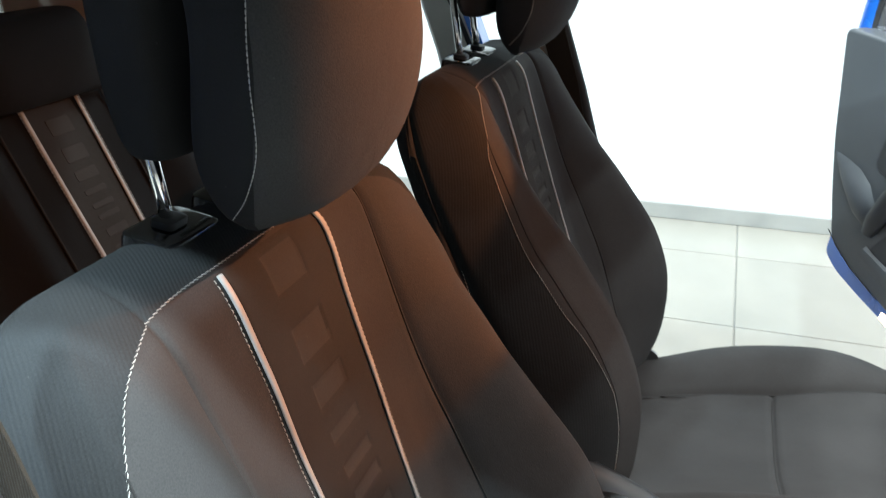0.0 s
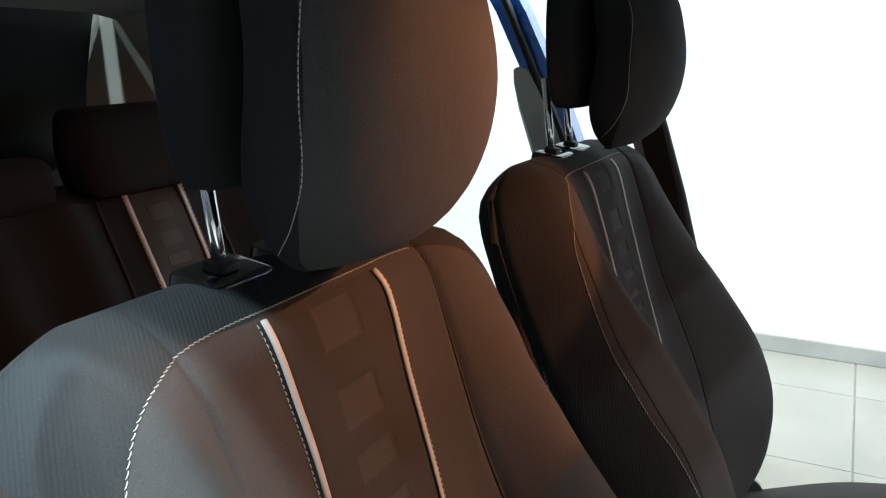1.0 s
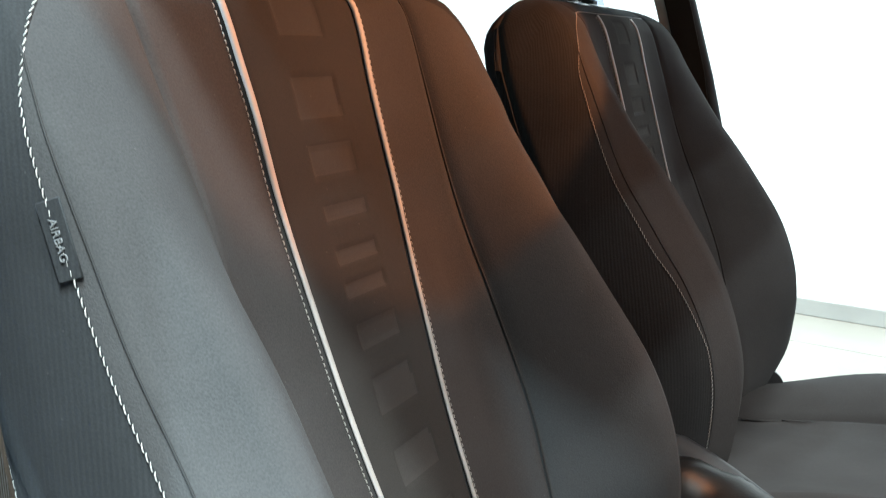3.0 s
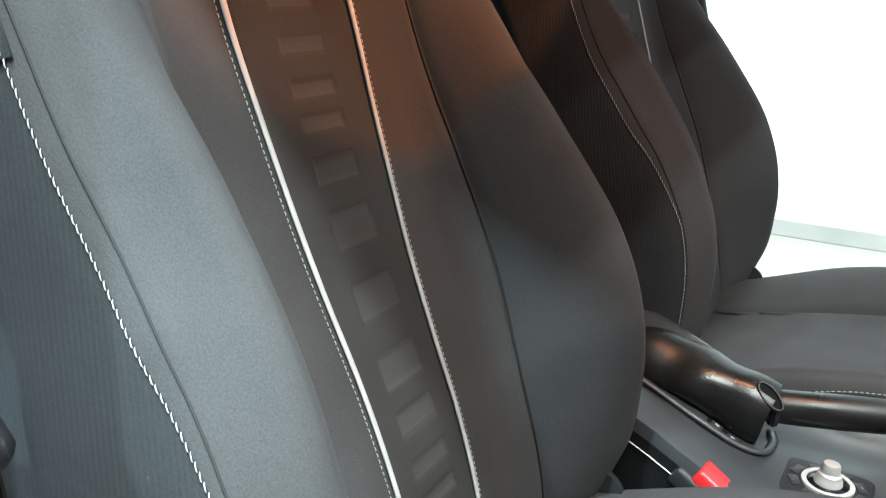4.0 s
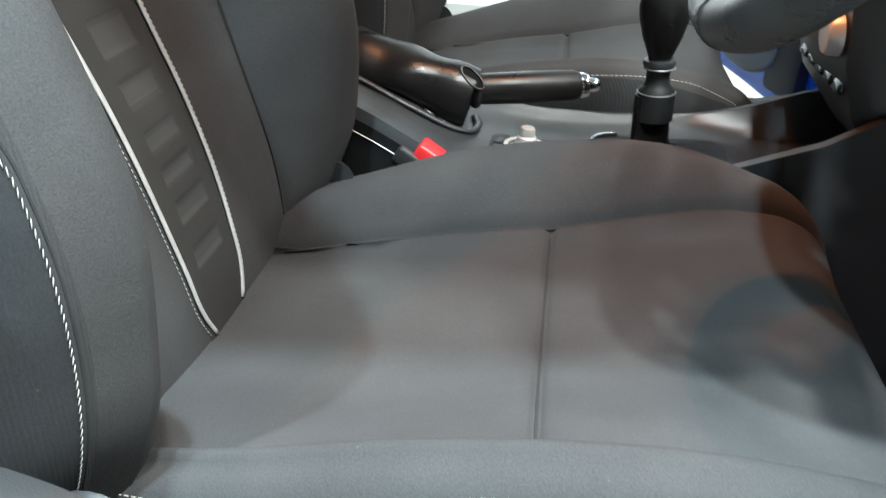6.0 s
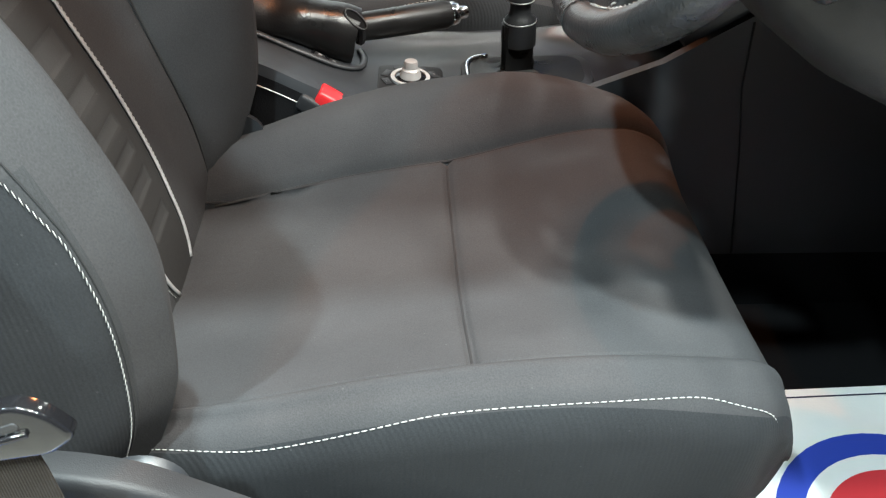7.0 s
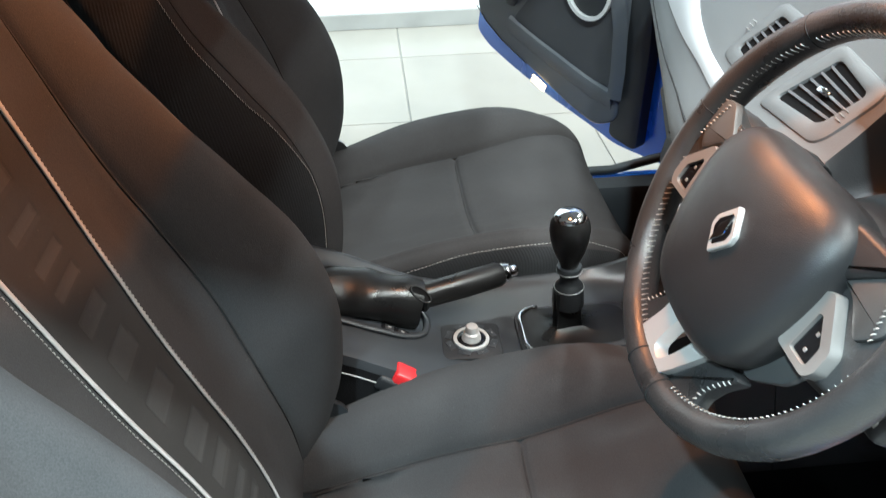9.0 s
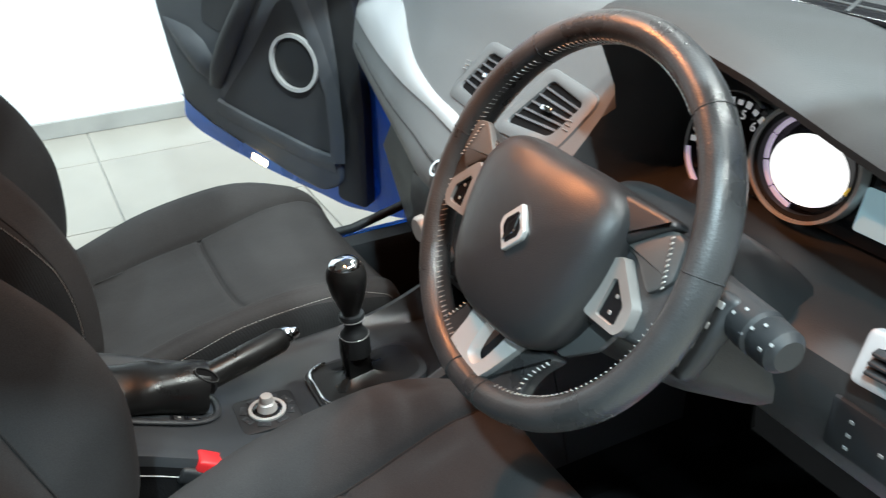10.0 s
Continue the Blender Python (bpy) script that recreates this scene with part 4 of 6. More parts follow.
secs = []
ys = [-0.64 + 1.28 * i / 64 for i in range(65)]
for k in range(16):
    s = 0.02 + 0.61 * k / 15
    q = max(0.0, (s - 0.56) / 0.07)
    kk = math.sqrt(max(0, 1 - q * q))
    secs.append([rear_place(s, y * (0.97 + 0.03 * kk), -0.05 + (0.05 + rear_depth(y)) * kk) for y in ys] + [rear_place(s, y, -0.05 - 0.06 * kk) for y in reversed(ys)])
rback = loft("backrest", secs, M_REAR, bench, "black cloth rear backrest")
rback.data.materials.append(M_CENTRE)
for f in rback.data.polygons:
    if abs(abs(f.center.y) - 0.30) < 0.062:
        f.material_index = 1
for cy in (-0.30, 0.30):
    for side in (-1, 1):
        line = [rear_place(0.02 + 0.57 * i / 40, cy + side * (0.060 + 0.008 * step(i / 40)), 0.003) for i in range(41)]
        tube("piping", line, 0.0045, M_PIPING, rback, "satin silver grey piping", n=8, flat=0.6, up=ROUT)
        line2 = [p + Vector((0, side * 0.007, 0)) for p in line]
        stitches("stitching", line2, [ROUT] * 41, rback, pitch=0.008, length=0.006, r=0.0009)
        seam = [rear_place(0.02 + 0.57 * i / 20, cy + side * 0.135, 0.004) for i in range(21)]
        tube("seam", seam, 0.003, M_SEAM, rback, n=5)
    for a, b in SQUARES:
        m = frame_of(rear_place((a + b) / 2 * 0.93, cy, 0.0008), (0, 1, 0), tuple(RUP), tuple(ROUT))
        part("patch", slab(rounded([(-0.028, (a - b) / 2), (0.028, (a - b) / 2), (0.028, (b - a) / 2), (-0.028, (b - a) / 2)], 0.004, 2), 0.002, m, 0.0006, 1), M_PATCH, rback)
    hz = []
    for k in range(17):
        t = k / 16
        z = 1.135 - 0.075 * math.cos(math.pi * t)
        b = math.sin(math.pi * (0.05 + 0.9 * t)) ** 0.45
        ring = []
        for j in range(36):
            a = 2 * math.pi * j / 36
            c, s_ = math.cos(a), math.sin(a)
            ring.append((-1.085 - 0.02 * t + 0.055 * b * math.copysign(abs(c) ** 0.55, c) + (0.05 * (1 - t) if c > 0 else 0) * 0.5, cy + 0.150 * (0.75 + 0.25 * b) * math.copysign(abs(s_) ** 0.5, s_), z))
        hz.append(ring)
    loft("headrest", hz, M_REAR, bench, "low black rear headrest")
rcush = []
for k in range(12):
    x = -0.86 + 0.52 * k / 11
    q = max(0, (x + 0.42) / 0.08)
    kk = math.sqrt(max(0, 1 - q * q))
    rcush.append([(x, y, 0.40 + (0.09 + 0.01 * math.cos(y * 9)) * kk) for y in ys] + [(x, y, 0.30) for y in reversed(ys)])
loft("cushion", rcush, M_REAR, bench, "black cloth rear cushion")
part("centre_headrest", rbox((0.09, 0.20, 0.10), pose(-1.09, 0.0, 1.09), 0.03, 4), M_REAR, bench, "low black rear headrest")

# ---------------------------------------------------------------- dashboard
dash = thing("dashboard", (0.75, 0, 0.42), "dark grey soft dashboard with a pale silver trim band", "dashboard")
DRIVER = [(1.05, 1.07), (0.85, 1.09), (0.72, 1.098), (0.61, 1.106), (0.576, 1.098), (0.560, 1.089), (0.564, 1.080), (0.71, 1.045), (0.735, 0.900), (0.66, 0.888),
          (0.592, 0.885), (0.568, 0.868), (0.562, 0.835), (0.572, 0.790), (0.598, 0.750), (0.63, 0.742), (0.80, 0.735), (0.95, 0.70), (1.02, 0.42), (1.05, 0.42)]
CENTRE = [(1.05, 1.06), (0.85, 1.08), (0.74, 1.085), (0.69, 1.075), (0.658, 1.050), (0.638, 1.018), (0.620, 0.988), (0.602, 0.962), (0.580, 0.937), (0.560, 0.917),
          (0.535, 0.893), (0.508, 0.868), (0.486, 0.842), (0.486, 0.816), (0.504, 0.800), (0.56, 0.790), (0.60, 0.760), (0.63, 0.62), (0.68, 0.42), (1.05, 0.42)]


def dash_profile(y):
    mix_top, mix_low = step((-0.205 - y) / 0.03), step((-0.125 - y) / 0.03)
    low, up_ = 0.26 * max(0, y - 0.03), 0.085 * max(0, (y - 0.05) / 0.6) ** 1.5
    drop = 0.052 * step((-0.36 - y) / 0.30)
    out = []
    for i, ((xa, za), (xb, zb)) in enumerate(zip(CENTRE, DRIVER)):
        mix = mix_top if i < 14 else mix_low
        x, z = xa + (xb - xa) * mix, za + (zb - za) * mix
        k = 1 if i not in (0, 19) else 0
        if i in (17, 18):
            k = 0.4
        shift = up_ + (low - up_) * step((i - 8) / 5)
        out.append((x + shift * k, z - (drop if 2 <= i <= 7 else 0)))
    return out


secs = []
for y in [0.66, 0.655, 0.63, 0.58, 0.52, 0.46, 0.40, 0.34, 0.28, 0.22, 0.16, 0.10, 0.05, 0.0, -0.05, -0.10, -0.15, -0.19, -0.205, -0.212, -0.22, -0.228, -0.235, -0.26, -0.30, -0.35, -0.40, -0.45, -0.50, -0.54, -0.58, -0.62, -0.655, -0.66]:
    p = dash_profile(y)
    end = 0.02 if abs(y) > 0.657 else 0.0
    secs.append([(x + end * (1 if i > 3 else 0.3), y, z - end * (1 if i < 8 else 0)) for i, (x, z) in enumerate(p)])
dpad = loft("pad", secs, M_DASH, dash, "grained dark grey dashboard skin")
dpad.data.materials.append(M_FASCIA)
for f in dpad.data.polygons:
    if f.index < 33 * 20 and 3 <= f.index % 20 <= 14 and f.index // 20 < 18:
        f.material_index = 1


def dash_face(y, z, lift=0.0):
    p = dash_profile(y)
    for (xa, za), (xb, zb) in zip(p[3:13], p[4:14]):
        if min(za, zb) <= z <= max(za, zb) and abs(za - zb) > 1e-6:
            t = (z - za) / (zb - za)
            n = Vector((-(za - zb), 0, (xa - xb))).normalized()
            return Vector((xa + (xb - xa) * t, y, z)) + n * lift
    return Vector((p[8][0], y, z))


LOW = [(-0.06, 0.874), (0.007, 0.886), (0.085, 0.890), (0.258, 0.889), (0.466, 0.894), (0.58, 0.901), (0.64, 0.906)]
HIGH = [(-0.06, 0.889), (0.019, 0.902), (0.138, 0.909), (0.259, 0.926), (0.34, 0.947), (0.425, 0.971), (0.52, 0.988), (0.64, 0.995)]
secs = []
for i in range(41):
    y = 0.64 - 0.70 * i / 40
    lo, hi = interp(y, LOW), interp(y, HIGH)
    secs.append([dash_face(y, hi, -0.004)] + [dash_face(y, hi + (lo - hi) * k / 6, 0.003 + 0.004 * math.sin(math.pi * k / 6)) for k in range(7)] + [dash_face(y, lo, -0.004)])
loft("trim_band", secs, M_TRIM, dash, "pale silver dashboard trim band")
# dark line for the shade of the crease under the band
tube("crease", [dash_face(0.62 - 0.62 * i / 24, interp(0.62 - 0.62 * i / 24, LOW) - 0.045 + 0.012 * i / 24, -0.0002) for i in range(25)], 0.0016, M_SEAM, dash, n=5)


def vent(at, ex, ey, w, h, slats, name="air_vent", skew=0.0, mat=None):
    """An air outlet: frame, flat black sheet for the shaded throat, slats and a tab. ex, ey: across and up on the face.
    """
    ex, ey = Vector(ex).normalized(), Vector(ey).normalized()
    ez = ex.cross(ey)
    m = frame_of(at, ex, ey, ez)
    sk = skew * h / 2

    def out(g):
        return rounded([(-w / 2 - g - sk, -h / 2 - g), (w / 2 + g - sk, -h / 2 - g), (w / 2 + g + sk, h / 2 + g), (-w / 2 - g + sk, h / 2 + g)], 0.008, 4)
    body = part(name, slab(out(0.012), 0.012, m @ pose(0, 0, 0.004), 0.004), mat or M_DASHLOW, dash, "dark grey air vent with black slats")
    part("throat", slab(out(0.0), 0.003, m @ pose(0, 0, 0.0055), 0.001, 1), M_GLOSS, body)
    for i in range(slats):
        t = (i + 0.5) / slats - 0.5
        part("slat", rbox((w * 0.98, 0.0035, 0.010), m @ pose(t * h * skew, t * h, 0.009, 25, 0, 0), 0.001, 1), M_PLASTIC, body)
    part("tab", rbox((0.016, 0.007, 0.010), m @ pose(-0.004, 0.0, 0.015), 0.002), M_SILVER, body, "silver vent tab")
    for i in range(3):
        part("mark", rbox((0.0025, 0.0045, 0.001), m @ pose(w / 2 - 0.004 - 0.006 * i - sk, -h / 2 - 0.007, 0.0052), 0.0003, 1), M_WHITEINK, body)
    return body


SLOPE = Vector((0.66, 0, 0.75)).normalized()


def face_vent(corners, marks):
    """An outlet on the sloping fascia: moulded frame, flat black sheet for the shaded duct, slats and a tab. corners:
    (y, z), clockwise from the upper one beside the passenger.
    """
    quad = [Vector(c) for c in corners]
    mid = sum(quad, Vector((0, 0))) / 4

    def loop(grow, r):
        out = []
        for c in quad:
            d = c - mid
            out.append((c.x + math.copysign(grow, d.x), c.y + math.copysign(grow * 0.62, d.y)))
        return rounded(out, r, 5)
    rings = [[dash_face(y, z, lift) for y, z in loop(g, r)] for g, r, lift in ((0.022, 0.016, -0.001), (0.0205, 0.016, 0.0025), (0.016, 0.014, 0.0042), (0.005, 0.010, 0.0052), (0.001, 0.009, 0.0040), (0.0, 0.008, 0.0002))]
    body = loft("air_vent", rings, M_FASCIA, dash, "grey moulded air vent with black openings", caps=False)
    inner = loop(0.0008, 0.008)
    n = len(inner)
    half = n // 2
    rows = [[dash_face(y, z, 0.0008) for y, z in (Vector(inner[i]).lerp(Vector(inner[n - 1 - i]), k / 8) for k in range(9))] for i in range(half)]
    verts = [p for row in rows for p in row]
    put_mesh("duct", verts, [(i * 9 + k, i * 9 + k + 1, i * 9 + k + 10, i * 9 + k + 9) for i in range(half - 1) for k in range(8)], M_VOID, body)
    a, b, c, d = quad
    for k in range(1, 6):
        t = k / 6
        p, q = a.lerp(d, t), b.lerp(c, t)
        secs = []
        for j in range(5):
            w = p.lerp(q, j / 4)
            secs.append([dash_face(w.x, w.y + dz, h) for dz, h in ((0.0011, 0.0015), (0.0016, 0.0030), (-0.0006, 0.0036), (-0.0011, 0.0015))])
        loft("slat", secs, M_DOOR, body)
    at = dash_face(*mid, 0.005)
    part("tab", rbox((0.007, 0.020, 0.009), pose(*at, 0, -48, 8), 0.002), M_CHROME, body, "chrome vent tab")
    for k in range(3):
        y, z = marks[0] + 0.0015 * k, marks[1] + 0.0045 * k
        part("mark", rbox((0.0014, 0.010, 0.003), pose(*dash_face(y, z, 0.0055), 0, -42, 0), 0.0005, 1), M_WHITEINK, body)


face_vent([(0.048, 0.975), (-0.020, 0.972), (-0.015, 0.922), (0.071, 0.929)], (0.083, 0.946))
face_vent([(-0.100, 0.975), (-0.172, 0.966), (-0.154, 0.927), (-0.067, 0.921)], (-0.172, 0.938))
vent((0.566, -0.648, 0.898), (0.12, -0.99, 0.0), (0.35, 0.04, 0.94), 0.070, 0.024, 3, mat=M_TRIM)
vent((0.668, 0.605, 0.985), (0.22, -0.97, 0.0), (0.62, 0.14, 0.75), 0.075, 0.050, 4, mat=M_TRIM)
# demister slot along the windscreen
slot = part("demister_slot", rbox((0.050, 0.62, 0.006), pose(0.775, -0.30, 1.0945, 0, -2, 0), 0.002), M_GLOSS, dash, "black demister slot")
for i in range(9):
    part("rib", rbox((0.050, 0.005, 0.008), pose(0.775, -0.58 + 0.07 * i, 1.0955, 0, -2, 25), 0.001, 1), M_DASH, slot)
part("rib", rbox((0.004, 0.62, 0.008), pose(0.775, -0.30, 1.0955, 0, -2, 0), 0.001, 1), M_DASH, slot)
# screen on top of the centre
scr = part("display_housing", rbox((0.10, 0.24, 0.085), pose(0.765, -0.035, 1.105, 0, -14, 0), 0.012, 3), M_PLASTIC, dash, "black hooded display")
part("display_glass", rbox((0.004, 0.17, 0.062), pose(0.7135, -0.035, 1.105, 0, -14, 0), 0.002), M_GLOSS, scr, "dark display glass")
# instrument cluster
clu = part("instrument_panel", rbox((0.008, 0.355, 0.135), pose(0.716, -0.420, 0.966, 0, 12, 0), 0.002), M_GLOSS, dash, "gloss black instrument cluster")
CM = frame_of((0.707, -0.420, 0.966), (0, -1, 0), (math.sin(radians(12)), 0, math.cos(radians(12))), (-math.cos(radians(12)), 0, math.sin(radians(12))))


def ring_bm(r0, r1, h, m, a0=0.0, a1=360.0, n=48):
    """A flat ring, or an arc of one, of height h."""
    full = a1 - a0 >= 359.9
    bm = bmesh.new()
    rows = []
    for k in range(n if full else n + 1):
        a = radians(a0 + (a1 - a0) * k / n)
        rows.append([bm.verts.new((r * math.cos(a), r * math.sin(a), z)) for r, z in ((r0, 0), (r0, h), (r1, h), (r1, 0))])
    for k in range(len(rows) if full else len(rows) - 1):
        p, q = rows[k], rows[(k + 1) % len(rows)]
        for j in range(4):
            bm.faces.new((p[j], q[j], q[(j + 1) % 4], p[(j + 1) % 4]))
    if not full:
        bm.faces.new(rows[0])
        bm.faces.new(list(reversed(rows[-1])))
    bm.transform(m)
    return bm


def text_part(body, size, m, mat, parent, label=""):
    cu = bpy.data.curves.new("numerals", "FONT")
    cu.body, cu.size, cu.align_x, cu.align_y, cu.extrude = body, size, "CENTER", "CENTER", 0.0003
    tmp = bpy.data.objects.new("numerals", cu)
    me = bpy.data.meshes.new_from_object(tmp)
    bpy.data.objects.remove(tmp)
    me.transform(Matrix.Translation(-base_of(parent)) @ m)
    me.materials.append(mat)
    ob = new("numerals", me)
    ob.parent = parent
    if label:
        tagged(ob, label)
    return ob


SP = CM @ pose(-0.009, -0.008, 0.0) @ Matrix.Diagonal((1, 0.89, 1, 1))
speedo = part("speedometer", ring_bm(0.0630, 0.0668, 0.014, SP), M_SILVER, clu, "silver rimmed lit speedometer")
part("bezel", ring_bm(0.0565, 0.0630, 0.010, SP), M_PLASTIC, speedo, "black inner bezel")
part("display", slab([(0.046 * math.cos(2 * math.pi * k / 40), 0.040 * math.sin(2 * math.pi * k / 40)) for k in range(40)], 0.003, SP @ pose(0.001, -0.007, 0.004), 0.0005, 1), M_GAUGEWHITE, speedo, "bright white lit display")
for k in range(6):
    part("scale", ring_bm(0.0510, 0.0560, 0.0025, SP, 60 + 34 * k, 92 + 34 * k, 10), M_GAUGELILAC, speedo)
TA = CM @ pose(-0.114, -0.026, 0.0)
tacho = part("tachometer", ring_bm(0.0612, 0.0625, 0.004, TA, 60, 300, 40), M_SILVER, clu, "silver rimmed black rev counter")
for k, ch in enumerate("123456"):
    a = radians(186 - 27 * k)
    text_part(ch, 0.0145, TA @ pose(0.040 * math.cos(a), 0.040 * math.sin(a), 0.002), M_GAUGETXT, clu)
for k in range(12):
    a = 186 - 13.5 * k
    part("scale", ring_bm(0.0485, 0.0535 if k % 2 else 0.0555, 0.002, TA, a - 3.2, a + 3.2, 3), M_GAUGETXT, tacho)
part("scale", ring_bm(0.056, 0.061, 0.002, TA, 196, 238, 8), M_GAUGELILAC, tacho)
part("scale", ring_bm(0.054, 0.0605, 0.002, TA, 36, 50, 4), M_GAUGEYELLOW, tacho)
RI = CM @ pose(0.088, -0.028, 0.0)
part("trip_display", slab(rounded([(-0.030, -0.022), (0.034, -0.022), (0.034, 0.022), (-0.030, 0.022)], 0.004), 0.002, RI @ pose(0, 0, 0.002), 0.0005, 1), M_SCREENLIT, clu, "pale blue lit trip display")
part("mark", rbox((0.022, 0.008, 0.002), CM @ pose(0.047, -0.014, 0.003, 0, 0, 55), 0.0005, 1), M_GAUGEYELLOW, clu)
# switch panel beside the column
bp = part("switch_panel", rbox((0.012, 0.105, 0.052), pose(0.566, -0.640, 0.822, 0, 0, 0), 0.004), M_PLASTIC, dash, "black switch panel with white symbols")
for i, (dy, dz) in enumerate(((0.03, 0.012), (0.03, -0.002), (0.03, -0.015), (0.0, 0.0), (-0.026, 0.008), (-0.026, -0.010))):
    part("symbol", rbox((0.001, 0.0045, 0.003), pose(0.5597, -0.640 + dy, 0.822 + dz), 0.0002, 1), M_WHITEINK, bp)
# centre stack with heater panel
stack = [[(x + dx, y, z) for x, z in ((0.504, 0.805), (0.497, 0.770), (0.505, 0.71), (0.522, 0.66), (0.548, 0.628), (0.60, 0.63), (0.62, 0.80))] for y, dx in ((0.105, 0.02), (0.095, 0.0), (0.0, -0.006), (-0.11, 0.0), (-0.12, 0.02))]
stk = loft("heater_panel", stack, M_CONSOLE, dash, "dark centre stack with heater controls")
for y in (-0.085, -0.02, 0.05):
    lathe("dial", [(0.001, 0.014), (0.017, 0.014), (0.020, 0.010), (0.021, 0.0)], pose(0.499, y, 0.735, 0, -95, 0), M_SILVER, stk, "silver rimmed heater dial", 20)
for i in range(5):
    part("button", rbox((0.006, 0.026, 0.012), pose(0.511, -0.085 + 0.034 * i, 0.685, 0, 16, 0), 0.002), M_GLOSS, stk)
fm = frame_of(dash_face(-0.014, 0.850, 0.0), (0, -1, 0), tuple(SLOPE), (-0.75, 0, 0.66))
part("start_button", ring_bm(0.0085, 0.0125, 0.008, fm), M_CHROME, dash, "chrome ringed round button")
part("start_button_face", slab([(0.0085 * math.cos(2 * math.pi * k / 20), 0.0085 * math.sin(2 * math.pi * k / 20)) for k in range(20)], 0.004, fm @ pose(0, 0, 0.006), 0.001, 1), M_PLASTIC, dash)

# ---------------------------------------------------------------- steering column and wheel
WC = Vector((0.415, -0.385, 0.960))
TILT = radians(28)
WN = Vector((-math.cos(TILT), 0, math.sin(TILT)))
WU = Vector((math.sin(TILT), 0, math.cos(TILT)))
WR = Vector((0, -1, 0))
WM = frame_of(WC, WR, WU, WN)


def wpt(r, u, n=0.0):
    return WC + WR * r + WU * u + WN * n


col = thing("steering_column", (0.55, -0.385, 0.85), "dark grey steering column cover with black control stalks", "steering column")
secs = []
for n_, w, top, bot in ((-0.045, 0.055, 0.020, -0.060), (-0.055, 0.074, 0.026, -0.085), (-0.10, 0.090, 0.034, -0.105), (-0.16, 0.126, 0.054, -0.112), (-0.22, 0.150, 0.046, -0.105)):
    ring = []
    for k in range(28):
        a = 2 * math.pi * k / 28
        c, s_ = math.cos(a), math.sin(a)
        ring.append(wpt(w * math.copysign(abs(c) ** 0.6, c), (top + bot) / 2 + (top - bot) / 2 * math.copysign(abs(s_) ** 0.6, s_), n_))
    secs.append(ring)
loft("shroud", secs, M_DASHLOW, col, "dark grey column cover")
for side in (1, -1):
    a, b = wpt(side * 0.090, 0.012, -0.075), wpt(side * 0.228, 0.000 if side > 0 else 0.010, -0.052)
    axis = (b - a)
    m = axis.to_track_quat("Z", "Y").to_matrix().to_4x4()
    m.translation = a
    L = axis.length
    st = lathe("stalk", [(0.026, 0.0), (0.028, 0.018), (0.026, 0.034), (0.0185, 0.044), (0.0190, 0.080), (0.0198, L * 0.78), (0.0170, L * 0.80), (0.0188, L * 0.82), (0.0178, L * 0.96), (0.0125, L), (0.001, L)], m, M_PLASTIC, col, "black control stalk with white symbols", 20)
    for k in range(11):
        d = 0.040 + 0.0075 * k
        turn = 0.42 * (k % 3) - 0.25
        face = (WN * math.cos(turn) + WU * math.sin(turn)).normalized()
        along = axis.normalized()
        part("symbol", rbox((0.0036, 0.0024, 0.001), frame_of(a + along * (d + 0.02) + face * 0.0194, along, face.cross(along), face), 0.0002, 1), M_WHITEINK, st)
# radio remote pod below the right stalk
pod = part("remote_pod", rbox((0.026, 0.082, 0.022), frame_of(wpt(0.160, -0.022, -0.052), WR, (WU * 0.98 + WR * 0.18).normalized(), WN), 0.007, 3), M_PLASTIC, col, "black remote pod with white symbols")
for k in range(4):
    part("symbol", rbox((0.0065, 0.0055, 0.001), frame_of(wpt(0.155 + 0.0035 * k, -0.050 + 0.019 * k, -0.0408), WR, WU, WN), 0.0003, 1), M_WHITEINK, pod)

wheel = thing("steering_wheel", tuple(WC), "worn dark grey leather three-spoke steering wheel with silver inserts", "steering wheel")
rim = []
for k in range(96):
    a = 2 * math.pi * k / 96
    rim.append((a, wpt(0.1725 * math.sin(a), 0.1725 * math.cos(a))))
secs = []
for a, p in rim:
    rad = (WR * math.sin(a) + WU * math.cos(a))
    grip = 1.0 + 0.10 * max(math.exp(-((a - radians(62)) / 0.35) ** 2), math.exp(-((a - radians(298)) / 0.35) ** 2))
    secs.append([p + rad * (0.0148 * grip * math.cos(2 * math.pi * j / 16)) + WN * (0.0175 * grip * math.sin(2 * math.pi * j / 16)) for j in range(16)])
secs.append(secs[0])
wrim = loft("rim", secs, M_WHEEL, wheel, "worn grey leather rim", caps=False)
for a in (radians(82), radians(278), radians(40), radians(320), radians(172), radians(188)):
    rad = (WR * math.sin(a) + WU * math.cos(a))
    p = wpt(0.1725 * math.sin(a), 0.1725 * math.cos(a))
    tube("seam", [p + rad * (0.0150 * math.cos(2 * math.pi * j / 20)) + WN * (0.0177 * math.sin(2 * math.pi * j / 20)) for j in range(20)], 0.0008, M_SEAM, wrim, n=5, closed=True)
